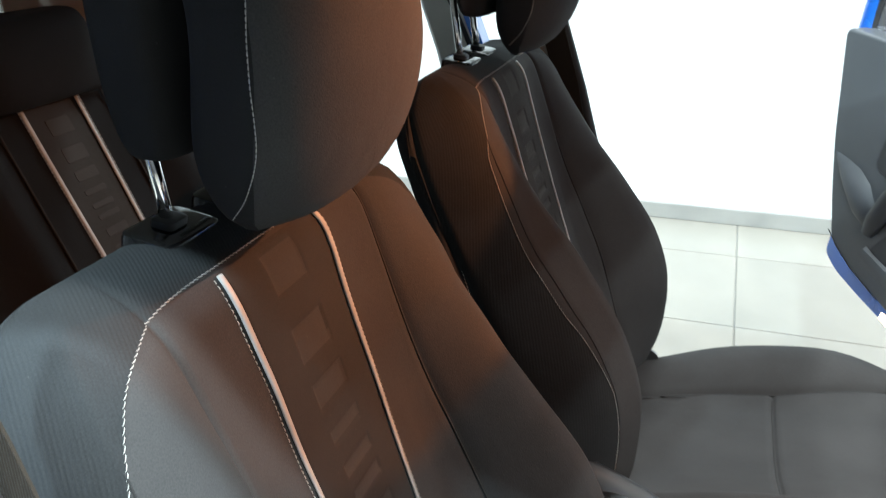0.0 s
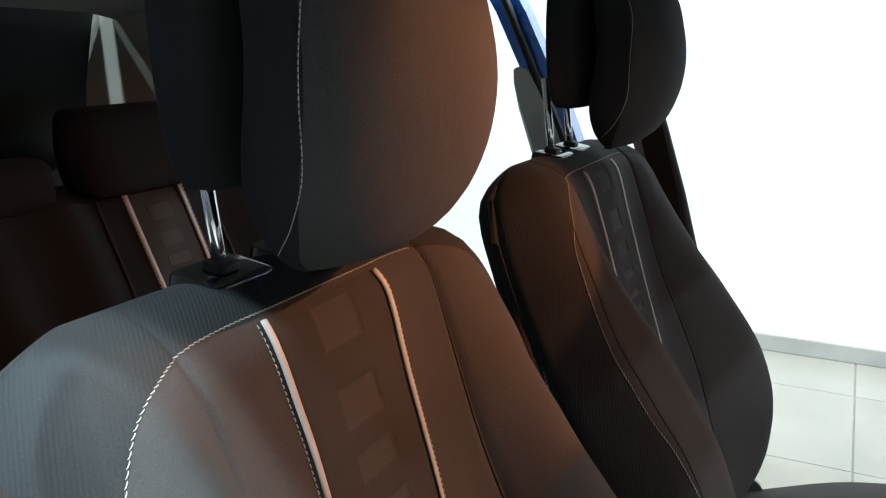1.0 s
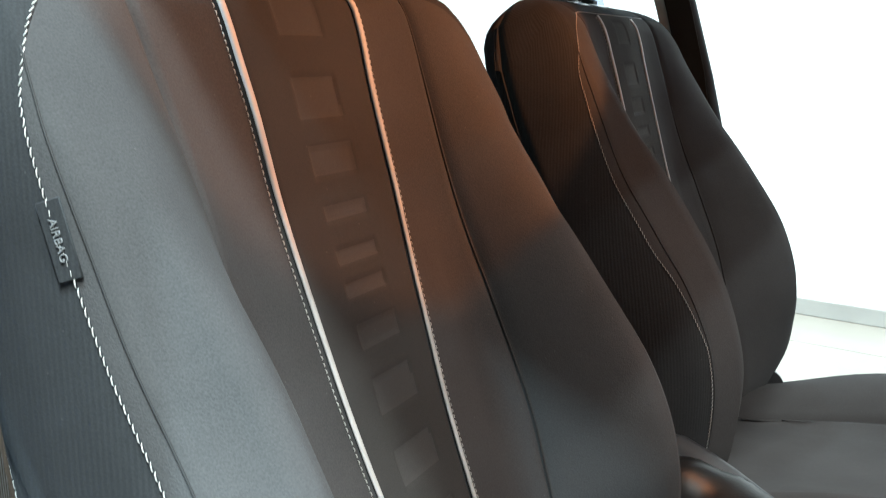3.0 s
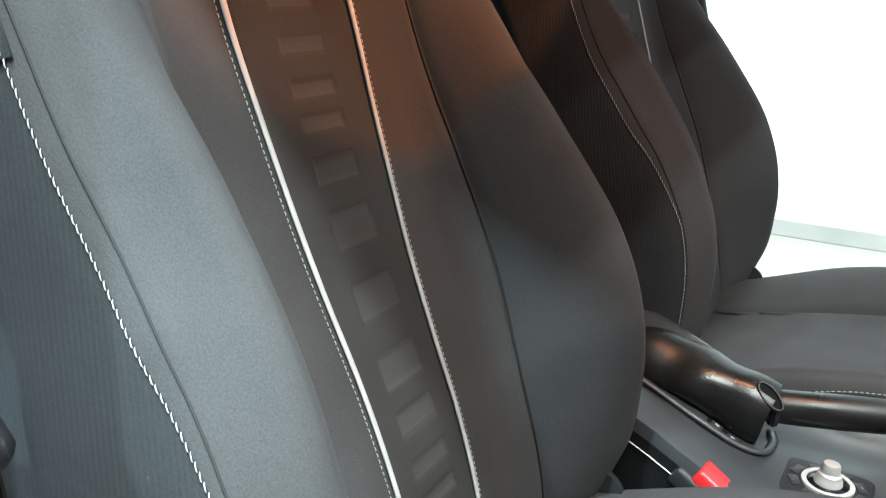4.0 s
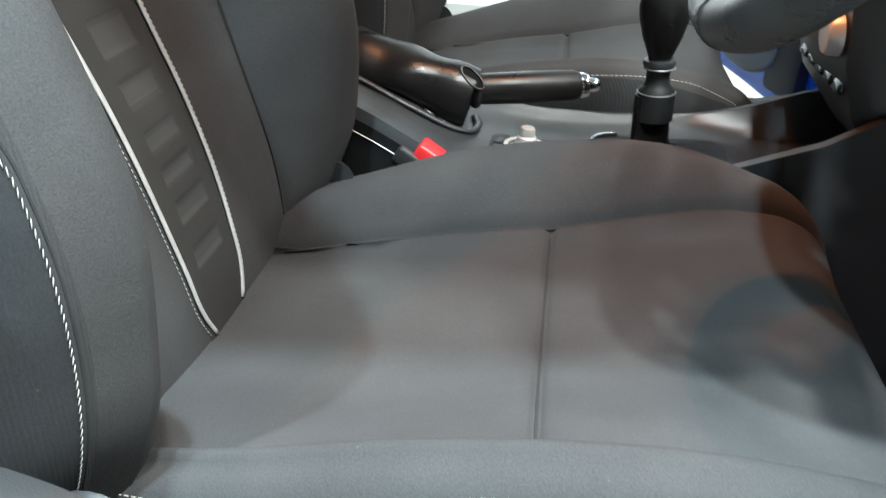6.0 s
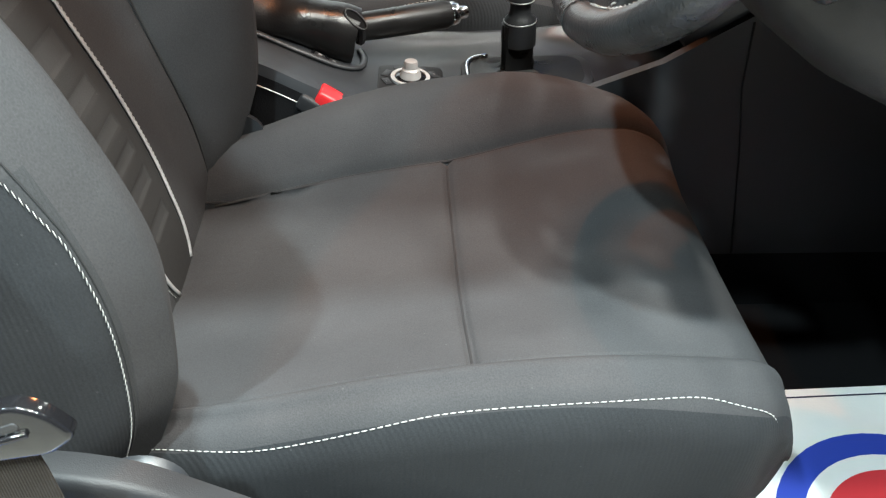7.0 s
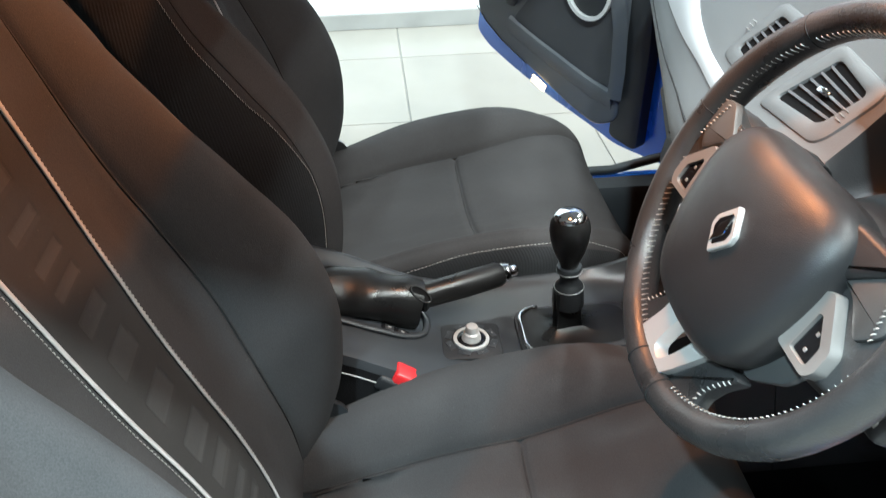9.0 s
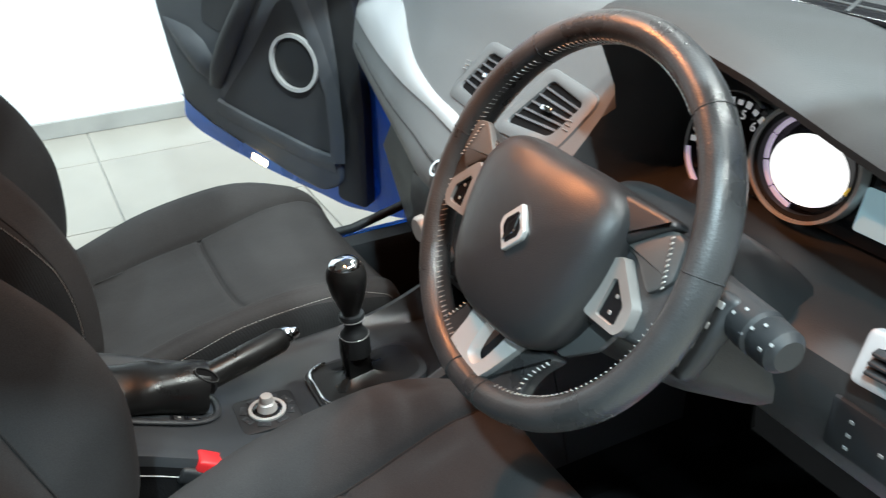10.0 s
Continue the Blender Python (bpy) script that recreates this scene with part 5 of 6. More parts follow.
# inner lacing along the rim
for a0, a1 in ((42, 80), (280, 318), (98, 168), (192, 262), (322, 398)):
    v, f_ = [], []
    steps = int((a1 - a0) / 2.0)
    for i in range(steps):
        a = radians(a0 + (a1 - a0) * (i + 0.5) / steps)
        rad = (WR * math.sin(a) + WU * math.cos(a))
        tan = (WR * math.cos(a) - WU * math.sin(a))
        c = wpt(0.1725 * math.sin(a), 0.1725 * math.cos(a)) - rad * 0.0148 + WN * 0.006
        p, q = c - tan * 0.0016 + WN * 0.0034 + rad * 0.001, c + tan * 0.0016 - WN * 0.0034 - rad * 0.0002
        vv, ff = tube_geometry([p, (p + q) / 2 - rad * 0.0007, q], 0.00045, 5)
        f_ += [tuple(j + len(v) for j in face) for face in ff]
        v += vv
    tagged(put_mesh("lacing", v, f_, M_THREAD, wrim, "pale lacing thread"), kind="stuff")
# spokes
for side in (-1, 1):
    poly = rounded([(side * 0.050, 0.040), (side * 0.110, 0.030), (side * 0.168, 0.046), (side * 0.172, -0.042), (side * 0.118, -0.052), (side * 0.050, -0.060)], 0.014, 4)
    sp = part("side_spoke", slab(poly, 0.016, WM @ pose(0, 0, 0.006), 0.005, 3), M_WHEEL, wheel, "dark grey side spoke")
    outer = rounded([(side * x, y) for x, y in ((0.100, 0.004), (0.111, 0.009), (0.1415, -0.021), (0.1425, -0.039), (0.136, -0.048), (0.097, -0.047))], 0.004, 3)
    inner = rounded([(side * x, y) for x, y in ((0.1110, -0.0095), (0.1150, -0.0085), (0.1315, -0.0245), (0.1318, -0.0392), (0.1285, -0.0415), (0.1095, -0.0412))], 0.002, 3)
    bm = bmesh.new()
    rings = []
    for pts, z in ((outer, 0.004), (outer, 0.014), ([(x * 0.985 + side * 0.0018, y * 0.97 - 0.0006) for x, y in outer], 0.0172), ([(x * 1.012 - side * 0.0014, y * 1.02 + 0.0004) for x, y in inner], 0.0168), (inner, 0.0150), (inner, 0.004)):
        rings.append([bm.verts.new((x, y, z)) for x, y in pts])
    for r0, r1 in zip(rings, rings[1:]):
        for k in range(len(r0)):
            bm.faces.new((r0[k], r0[(k + 1) % len(r0)], r1[(k + 1) % len(r0)], r1[k]))
    bm.transform(WM)
    pd = part("switch_pod", bm, M_PODSILVER, sp, "silver framed switch pod")
    part("switch_face", slab(inner, 0.006, WM @ pose(0, 0, 0.0142), 0.001, 1), M_GLOSS, pd, "black wheel switches")
    for dy in (-0.0205, -0.0345):
        part("symbol", rbox((0.0034, 0.0032, 0.001), WM @ pose(side * 0.1205, dy, 0.0144), 0.0003, 1), M_WHITEINK, pd)
    rest = rounded([(side * x, y) for x, y in ((0.099, 0.015), (0.134, 0.045), (0.152, 0.042), (0.157, 0.010), (0.140, -0.008), (0.1165, 0.0115))], 0.006, 4)
    part("thumb_rest", slab(rest, 0.008, WM @ pose(0, 0, 0.0105), 0.003, 2), M_THUMB, sp, "smooth grey thumb rest")
    back = rounded([(side * x, y) for x, y in ((0.045, -0.092), (0.060, -0.045), (0.122, -0.048), (0.110, -0.073), (0.079, -0.097))], 0.006, 3)
    part("backing", slab(back, 0.006, WM @ pose(0, 0, -0.004), 0.002, 2), M_THUMB, sp, "grey backing beside the switch pod")
    # grey thumb rest with stitching outside the pod
    v, ff = stitch_geometry([wpt(side * (0.138 + 0.014 * k / 9), 0.043 - 0.040 * k / 9, 0.0110) for k in range(10)], [WN] * 10, pitch=0.0042, length=0.0042, r=0.0006, lean=1.2)
    tagged(put_mesh("stitching", v, ff, M_THREAD, sp, "pale thumb rest stitching"), kind="stuff")
    # upper spoke, running from the cover into the rim
    if side < 0:
        continue
    arm = rounded([(side * x, y) for x, y in ((0.050, 0.045), (0.085, 0.051), (0.118, 0.0515), (0.136, 0.0510), (0.140, 0.0470), (0.134, 0.043), (0.102, 0.017), (0.070, 0.0))], 0.005, 3)
    part("upper_spoke", slab(arm, 0.016, WM @ pose(0, 0, 0.0150), 0.005, 4), M_HUB, sp, "smooth black upper spoke")
# lower spoke: silver fork with an opening
sec_out = rounded([(-0.036, -0.085), (0.056, -0.085), (0.044, -0.112), (0.020, -0.150), (-0.002, -0.178), (-0.018, -0.185), (-0.040, -0.182), (-0.052, -0.162), (-0.037, -0.122)], 0.010, 4)
bm = bmesh.new()
hole = rounded([(-0.006, -0.108), (0.021, -0.108), (0.008, -0.138), (-0.002, -0.154), (-0.015, -0.149), (-0.013, -0.130)], 0.005, 5)
N = 48


def resample(poly, n):
    pts = [Vector(p) for p in poly]
    L = [(pts[(i + 1) % len(pts)] - pts[i]).length for i in range(len(pts))]
    total, out, i, acc = sum(L), [], 0, 0.0
    for k in range(n):
        d = total * k / n
        while acc + L[i] < d:
            acc += L[i]
            i += 1
        t = (d - acc) / max(L[i], 1e-9)
        out.append(pts[i].lerp(pts[(i + 1) % len(pts)], t))
    best = min(range(n), key=lambda k: abs(math.atan2(out[k].x, -(out[k].y + 0.128))))
    return out[best:] + out[:best]


oo, ii = resample(sec_out, N), resample(hole, N)
if (oo[5] - oo[0]).x * (ii[5] - ii[0]).x < 0:
    ii = [ii[0]] + ii[:0:-1]
rings = []
for pts, z in ((oo, -0.004), (oo, 0.004), ([p * 0.97 + Vector((0, -0.004)) for p in oo], 0.009), ([q * 0.9 + p * 0.1 for p, q in zip(oo, ii)], 0.008), (ii, 0.003), (ii, -0.004)):
    rings.append([bm.verts.new((p.x, p.y, z)) for p in pts])
for r0, r1 in zip(rings, rings[1:] + rings[:1]):
    for k in range(N):
        bm.faces.new((r0[k], r0[(k + 1) % N], r1[(k + 1) % N], r1[k]))
bm.transform(WM)
part("lower_spoke", bm, M_SILVER, wheel, "satin silver lower spoke with an opening")
# leather flares from the rim to the lower spoke, laced on the free edge
for flare, lace in (
        ([(0.042, -0.112), (0.060, -0.102), (0.084, -0.098), (0.069, -0.119), (0.062, -0.138), (0.066, -0.156), (0.030, -0.172), (-0.006, -0.176), (0.020, -0.150)], [(0.081, -0.101), (0.067, -0.120), (0.060, -0.138), (0.063, -0.152)]),
        ([(-0.036, -0.118), (-0.046, -0.098), (-0.060, -0.122), (-0.076, -0.142), (-0.082, -0.152), (-0.050, -0.168), (-0.052, -0.160)], [(-0.048, -0.103), (-0.060, -0.125), (-0.074, -0.143), (-0.080, -0.150)])):
    fl = part("rim_flare", slab(rounded(flare, 0.006, 3), 0.014, WM @ pose(0, 0, 0.0035), 0.004, 3), M_WHEEL, wheel, "dark grey leather flare of the rim")
    pts = smooth_path([wpt(r, u, 0.0042) for r, u in lace], 14)
    v, ff = stitch_geometry(pts, [WN] * len(pts), pitch=0.0058, length=0.0052, r=0.0007, lean=1.2)
    tagged(put_mesh("stitching", v, ff, M_THREAD, fl, "pale stitching on the flare"), kind="stuff")
# airbag cover: shield with a creased upper edge
HALF_HUB = [(0.0, 0.054), (0.040, 0.055), (0.070, 0.052), (0.089, 0.041), (0.098, 0.022), (0.100, -0.006), (0.095, -0.042), (0.083, -0.076), (0.064, -0.099), (0.036, -0.109), (0.0, -0.111)]
shield = smooth_path([(x, y, 0) for x, y in HALF_HUB], 33)
shield = shield + [Vector((-p.x, p.y, 0)) for p in reversed(shield[1:-1])]
secs = []
for n_, g in ((-0.012, 0.97), (0.008, 1.0), (0.016, 0.995), (0.023, 0.97), (0.0300, 0.91), (0.0355, 0.80), (0.0400, 0.62), (0.0430, 0.40), (0.0442, 0.15)):
    ring = []
    for p in shield:
        u = -0.020 + (p.y + 0.020) * g
        lift = 0.002 * max(0.0, min(1.0, (g - 0.15) / 0.85)) * step((p.y - 0.02) / 0.03) * (1 if n_ > 0 else 0)
        ring.append(wpt(0.004 + p.x * g, u, n_ - lift))
    secs.append(ring)
hub = loft("airbag_cover", secs, M_HUB, wheel, "smooth black airbag cover")
# plain diamond badge
for k, (w, h, z, mat) in enumerate(((0.0165, 0.0225, 0.0515, M_SILVER), (0.0115, 0.0160, 0.0520, M_GLOSS))):
    part("badge" if k == 0 else "badge_inset", slab(rounded([(0, h), (w, 0.004), (w, -0.004), (0, -h), (-w, -0.004), (-w, 0.004)], 0.002, 2), 0.005, WM @ pose(0.012, -0.017, z - 0.0030), 0.001, 1), mat, hub, "chrome diamond badge" if k == 0 else "")
part("badge_bar", slab([(-0.004, -0.0150), (0.006, -0.002), (0.004, 0.0150), (-0.006, 0.002)], 0.003, WM @ pose(0.012, -0.017, 0.0500), 0.0006, 1), M_CHROME, hub)

# ---------------------------------------------------------------- centre console
con = thing("centre_console", (0.2, -0.01, 0.30), "dark satin plastic centre console between the seats", "console")
CY = -0.012
CTOP = [(-0.40, 0.665), (-0.10, 0.665), (0.0, 0.652), (0.05, 0.632), (0.10, 0.606), (0.15, 0.583), (0.20, 0.572), (0.27, 0.570), (0.36, 0.574), (0.46, 0.570), (0.62, 0.570)]
FIN_P = [(0.30, 0.580), (0.392, 0.586), (0.44, 0.595), (0.482, 0.608), (0.536, 0.628), (0.62, 0.640)]
FIN_D = [(0.30, 0.578), (0.38, 0.584), (0.435, 0.606), (0.469, 0.621), (0.494, 0.628), (0.52, 0.631), (0.62, 0.626)]
secs = []
for x in (-0.40, -0.2, -0.1, -0.05, 0.0, 0.03, 0.06, 0.09, 0.12, 0.15, 0.18, 0.21, 0.24, 0.27, 0.30, 0.32, 0.34, 0.36, 0.38, 0.40, 0.42, 0.44, 0.46, 0.48, 0.50, 0.53, 0.56, 0.60):
    z = interp(x, CTOP)
    rise = 0.010 if x < 0.30 else interp(x, FIN_P) - z
    rise_d = 0.001 if x < 0.30 else interp(x, FIN_D) - z
    half = [(0.0, z), (0.05, z), (0.075, z + 0.002), (0.088, z + rise * 0.5), (0.096, z + rise), (0.103, z + rise), (0.110, z + rise - 0.006), (0.114, z - 0.012), (0.116, 0.42), (0.118, 0.28)]
    left = [(-u, zz) if u < 0.08 or u > 0.111 else (-u, z + (zz - z) * rise_d / rise) for u, zz in half]
    secs.append([(x, CY + u, zz) for u, zz in half] + [(x, CY + u, zz) for u, zz in reversed(left[1:])])
body = loft("body", secs, M_CONSOLE, con, "dark satin plastic console body")
body.data.materials.append(M_CARPET)
for f in body.data.polygons:
    if f.index < 27 * 19 and 7 <= f.index % 19 <= 11:
        f.material_index = 1
# bright thin line along the upper edge and side panel
tube("edge_line", [(x, CY - 0.1148, interp(x, CTOP) - 0.026) for x in [0.0 + 0.02 * i for i in range(8)]], 0.0007, M_SILVER, con, "thin bright edge line", n=6)
loft("side_panel", [[(x, -0.131, z0), (x, -0.131, z1), (x, -0.119, z1), (x, -0.119, z0)] for x, z0, z1 in ((0.40, 0.36, 0.60), (0.50, 0.36, 0.64), (0.596, 0.362, 0.70), (0.72, 0.355, 0.72), (0.88, 0.345, 0.72))], M_PLASTIC, con, "black footwell side panel")
tube("panel_joint", [(0.592, -0.1318, 0.69), (0.598, -0.1318, 0.61), (0.618, -0.1318, 0.517), (0.630, -0.1318, 0.45), (0.645, -0.1318, 0.364)], 0.0014, M_SEAM, con, n=5)
# window switches
SWM = pose(0.111, -0.0405, 0.5995, 0, 27, -6)
sw = part("switch_plate", rbox((0.042, 0.016, 0.003), SWM, 0.002), M_GLOSS, con, "black switch plate with two chrome switches")
for dx in (-0.012, 0.012):
    part("switch", rbox((0.014, 0.010, 0.004), SWM @ pose(dx * 0.8, 0, 0.0015), 0.002), M_PLASTIC, sw)
    part("symbol", rbox((0.005, 0.003, 0.0008), SWM @ pose(dx * 0.8, 0, 0.0036), 0.0003, 1), M_WHITEINK, sw)
# rotary controller panel
RP = pose(0.214, -0.042, 0.5765, 0, 2, 0)
rp = part("controller_panel", slab(rounded([(-0.042, -0.038), (0.040, -0.040), (0.042, 0.034), (-0.040, 0.036)], 0.012, 5), 0.008, RP, 0.002), M_PLASTIC, con, "black panel with a silver rotary controller")
for k in range(8):
    a = radians(22.5 + 45 * k)
    b = part("key", rbox((0.009, 0.017, 0.0016), RP @ pose(0.0315 * math.cos(a), 0.029 * math.sin(a), 0.0004, 0, 0, math.degrees(a)), 0.002), M_CONSOLE, rp)
    part("symbol", rbox((0.002, 0.004, 0.0006), RP @ pose(0.0325 * math.cos(a), 0.030 * math.sin(a), 0.0009, 0, 0, math.degrees(a)), 0.0002, 1), M_WHITEINK, rp)
part("controller_ring", ring_bm(0.0198, 0.0245, 0.003, RP), M_SILVER, rp, "silver controller ring")
lathe("controller_well", [(0.0200, 0.0012), (0.0165, 0.0028), (0.001, 0.003)], RP, M_GLOSS, rp, n=28)
lathe("controller_knob", [(0.0135, 0.0025), (0.0130, 0.0065), (0.0115, 0.0085), (0.0110, 0.0125), (0.0088, 0.0145), (0.0086, 0.0210), (0.0074, 0.0235), (0.001, 0.0240)], RP, M_SILVER, rp, "silver rotary knob", 28)

# gear lever
gear = thing("gear_lever", (0.355, -0.035, 0.575), "black gear lever with a chrome-topped knob and leather boot", "gear lever")
GM = pose(0.360, -0.035, 0.579, 0, -4, 0)
outline = rounded([(-0.075, -0.050), (0.075, -0.046), (0.078, 0.040), (-0.075, 0.052)], 0.030, 6)
part("surround", slab([(x * 1.08, y * 1.1) for x, y in outline], 0.010, GM @ pose(0, 0, 0.002), 0.003), M_CONSOLE, gear, "satin black boot surround")
n = len(outline)
ringpts = [GM @ Vector((x * 0.98, y * 0.98, 0.004)) for x, y in outline]
half_ring = [p for p in ringpts[n // 2:] + ringpts[:n // 2] if p.x < 0.345]
tube("surround_ring", half_ring, 0.0034, M_CHROME, gear, "chrome boot ring", n=8)
base = [Vector((x * 0.93, y * 0.93, 0.003)) for x, y in outline]
secs = []
for k in range(11):
    t = k / 10
    ring = []
    for j, p in enumerate(base):
        a = 2 * math.pi * j / n
        neck = Vector((-0.012 + 0.0185 * math.cos(math.atan2(p.y, p.x)), 0.0185 * math.sin(math.atan2(p.y, p.x)), 0.070))
        s_ = min(1.0, t / 0.42) ** 0.8
        q = p.lerp(neck, s_)
        q.z = 0.003 + 0.007 * step(t / 0.5) + 0.059 * max(0.0, (t - 0.35) / 0.65) ** 1.2
        fold = 0.0026 * math.sin(a * 6 + t * 3) * math.sin(math.pi * t) ** 0.7
        q += Vector((p.x, p.y, 0)).normalized() * fold
        ring.append(GM @ q)
    secs.append(ring)
loft("boot", secs, M_LEATHER, gear, "black leather boot")
SM = pose(0.347, -0.035, 0.640, 0, -3, 0)
lathe("collar_ring", [(0.0120, 0.0360), (0.0160, 0.0370), (0.0172, 0.0405), (0.0160, 0.0440), (0.0120, 0.0450)], SM, M_CONSOLE, gear, "satin dark lever ring", 28)
for z, r in ((0.0365, 0.0166), (0.0100, 0.0196)):
    tube("ring_edge", [SM @ Vector((r * math.cos(2 * math.pi * k / 24), r * math.sin(2 * math.pi * k / 24), z)) for k in range(24)], 0.0008, M_PODSILVER, gear, "thin silver ring edge", n=6, closed=True)
lathe("collar", [(0.0200, -0.020), (0.0200, 0.006), (0.0190, 0.0125), (0.0150, 0.0160), (0.0125, 0.0220), (0.0122, 0.0330), (0.0135, 0.0380), (0.0120, 0.0440), (0.0120, 0.058)], SM, M_PLASTIC, gear, "black lever collar", 28)
knob = lathe("knob", [(0.0118, 0.046), (0.0150, 0.055), (0.0205, 0.069), (0.0250, 0.087), (0.0265, 0.101), (0.0250, 0.112), (0.0210, 0.119)], SM, M_LEATHER, gear, "black leather gear knob", 32)
lathe("knob_cap", [(0.0212, 0.1185), (0.0200, 0.1218), (0.0160, 0.1255), (0.0090, 0.1280), (0.001, 0.1288)], SM, M_CHROME, knob, "chrome knob cap", 32)
for dx, dy in ((-0.007, 0.007), (0.0, 0.007), (0.007, 0.007), (-0.007, -0.007), (0.0, -0.007), (0.007, -0.007), (0.0, 0.0)):
    part("gate_mark", rbox((0.0018, 0.006 if dy else 0.0012, 0.0008), SM @ pose(dx * 0.9, dy * 0.7, 0.1282 - 0.02 * (dx * dx + dy * dy) / 0.0008), 0.0002, 1), M_GLOSS, knob)

# handbrake
hand = thing("parking_brake", (0.12, 0.0, 0.60), "black leather parking brake with gaiter and chrome button", "parking brake")
A, B = Vector((0.142, -0.004, 0.625)), Vector((0.276, 0.037, 0.629))
ax = (B - A)
m = ax.to_track_quat("Z", "Y").to_matrix().to_4x4()
m.translation = A
L = ax.length
grip = lathe("grip", [(0.0150, -0.03), (0.0165, 0.0), (0.0178, 0.02), (0.0184, L * 0.55), (0.0178, L * 0.88), (0.0150, L * 0.93)], m, M_LEATHER, hand, "smooth black leather grip", 28)
lathe("grip_cap", [(0.0148, L * 0.925), (0.0150, L * 0.96), (0.0135, L), (0.001, L + 0.001)], m, M_CHROME, grip, "chrome grip cap", 24)
lathe("release_button", [(0.0085, L), (0.0085, L + 0.010), (0.0070, L + 0.013), (0.001, L + 0.0135)], m, M_CHROME, grip, "chrome release button", 20)
lathe("grip_ring", [(0.0200, 0.004), (0.0222, 0.008), (0.0205, 0.012)], m, M_PLASTIC, grip, n=24)
secs = []
for k in range(19):
    t = k / 18
    c = Vector((-0.040, -0.004, 0.655)).lerp(Vector((0.150, -0.003, 0.622)), t)
    ring = []
    w = 0.042 - 0.010 * t ** 2
    h = 0.030 + 0.006 * math.sin(math.pi * t) - 0.002 * t
    for j in range(32):
        a = 2 * math.pi * j / 32
        fold = 1 + 0.07 * math.sin(3 * a + 9 * t) * math.sin(math.pi * t) + 0.04 * math.sin(22 * t) * (1 if math.sin(a) > 0 else 0.3)
        z = h * math.sin(a) if math.sin(a) > 0 else -(c.z - interp(c.x, CTOP) + 0.004) * abs(math.sin(a)) ** 0.7 / fold
        ring.append(c + Vector((-0.018 * (1 - math.sin(a)) * 0.5 * t, w * fold * math.cos(a), z * fold)))
    secs.append(ring)
mouth = sum(secs[-1], Vector()) / 32
secs.append([p + Vector((0.006, 0, 0)) + (mouth - p) * 0.06 for p in secs[-1]])
secs.append([p + Vector((0.001, 0, 0)) + (mouth - p) * 0.10 for p in secs[-1]])
secs.append([p + Vector((-0.030, 0, 0)) + (mouth - p) * 0.12 for p in secs[-1]])
loft("gaiter", secs, M_LEATHER, hand, "creased black leather gaiter")
HN = Vector((0.30, -0.72, 0.62)).normalized()
HA = (Vector((0.60, 0.0, -0.75)) - HN * HN.dot(Vector((0.60, 0.0, -0.75)))).normalized()
HM = frame_of((0.1480, -0.0215, 0.6440), HA, HN.cross(HA), HN)
mouth = [HM @ Vector((0.0165 * math.cos(2 * math.pi * k / 28), 0.0072 * math.sin(2 * math.pi * k / 28), 0.001)) for k in range(28)]
tube("gaiter_fold", mouth, 0.0015, M_LEATHER, hand, "rolled leather edge of the gaiter mouth", n=8, closed=True)
# no real hollow: a black disc paints the shade inside the mouth
part("gaiter_mouth", slab([(0.0160 * math.cos(2 * math.pi * k / 28), 0.0067 * math.sin(2 * math.pi * k / 28)) for k in range(28)], 0.008, HM @ pose(0, 0, 0.0008), 0.0), M_VOID, hand, "flat black patch for the shade in the gaiter mouth", smooth=False)
tube("gaiter_rim", smooth_path([(x, CY + y, interp(x, CTOP) + 0.003) for x, y in ((-0.10, -0.044), (0.0, -0.046), (0.08, -0.043), (0.125, -0.036), (0.150, -0.020), (0.156, 0.008), (0.15, 0.03))], 40), 0.005, M_CONSOLE, hand, "satin black gaiter rim", n=8, flat=0.6, up=(0, 0, 1))

# ---------------------------------------------------------------- belt buckles
bk = thing("belt_buckle", (0.06, -0.120, 0.45), "black belt buckle with a red release button", "belt buckle")
part("stalk", rbox((0.16, 0.018, 0.012), pose(0.055, -0.121, 0.505, 0, -50, 4), 0.004), M_PLASTIC, bk, "black buckle stalk")
KM = pose(0.124, -0.119, 0.5825, 0, 31, -6)
part("housing", rbox((0.066, 0.031, 0.022), KM @ pose(-0.006, 0, -0.0125), 0.005, 3), M_PLASTIC, bk, "black buckle housing")
part("release_button", rbox((0.052, 0.027, 0.020), KM @ pose(0.003, 0, 0.002), 0.004, 3), M_RED, bk, "bright red release button")
part("edge_clip", rbox((0.050, 0.0290, 0.003), KM @ pose(0.002, 0, -0.0065), 0.001, 1), M_SILVER, bk, "thin silver edge")

# ---------------------------------------------------------------- passenger door, wide open
HX, HY = 0.800, 0.752
DW = Vector((-0.556, 0.831, 0))
DN = Vector((-0.831, -0.556, 0))
DM = frame_of((HX, HY, 0), DW, (0, 0, 1), DN)
door = thing("passenger_door", (HX, HY, 0.36), "open blue car door with a dark grey lining", "car door")


def door_slab(name, poly, thick, lift, mat, parent, label="", r=0.02, bevel=0.004, seg=2):
    return part(name, slab(rounded(poly, r, 5) if r else poly, thick, DM @ pose(0, 0, lift), bevel, seg), mat, parent, label)


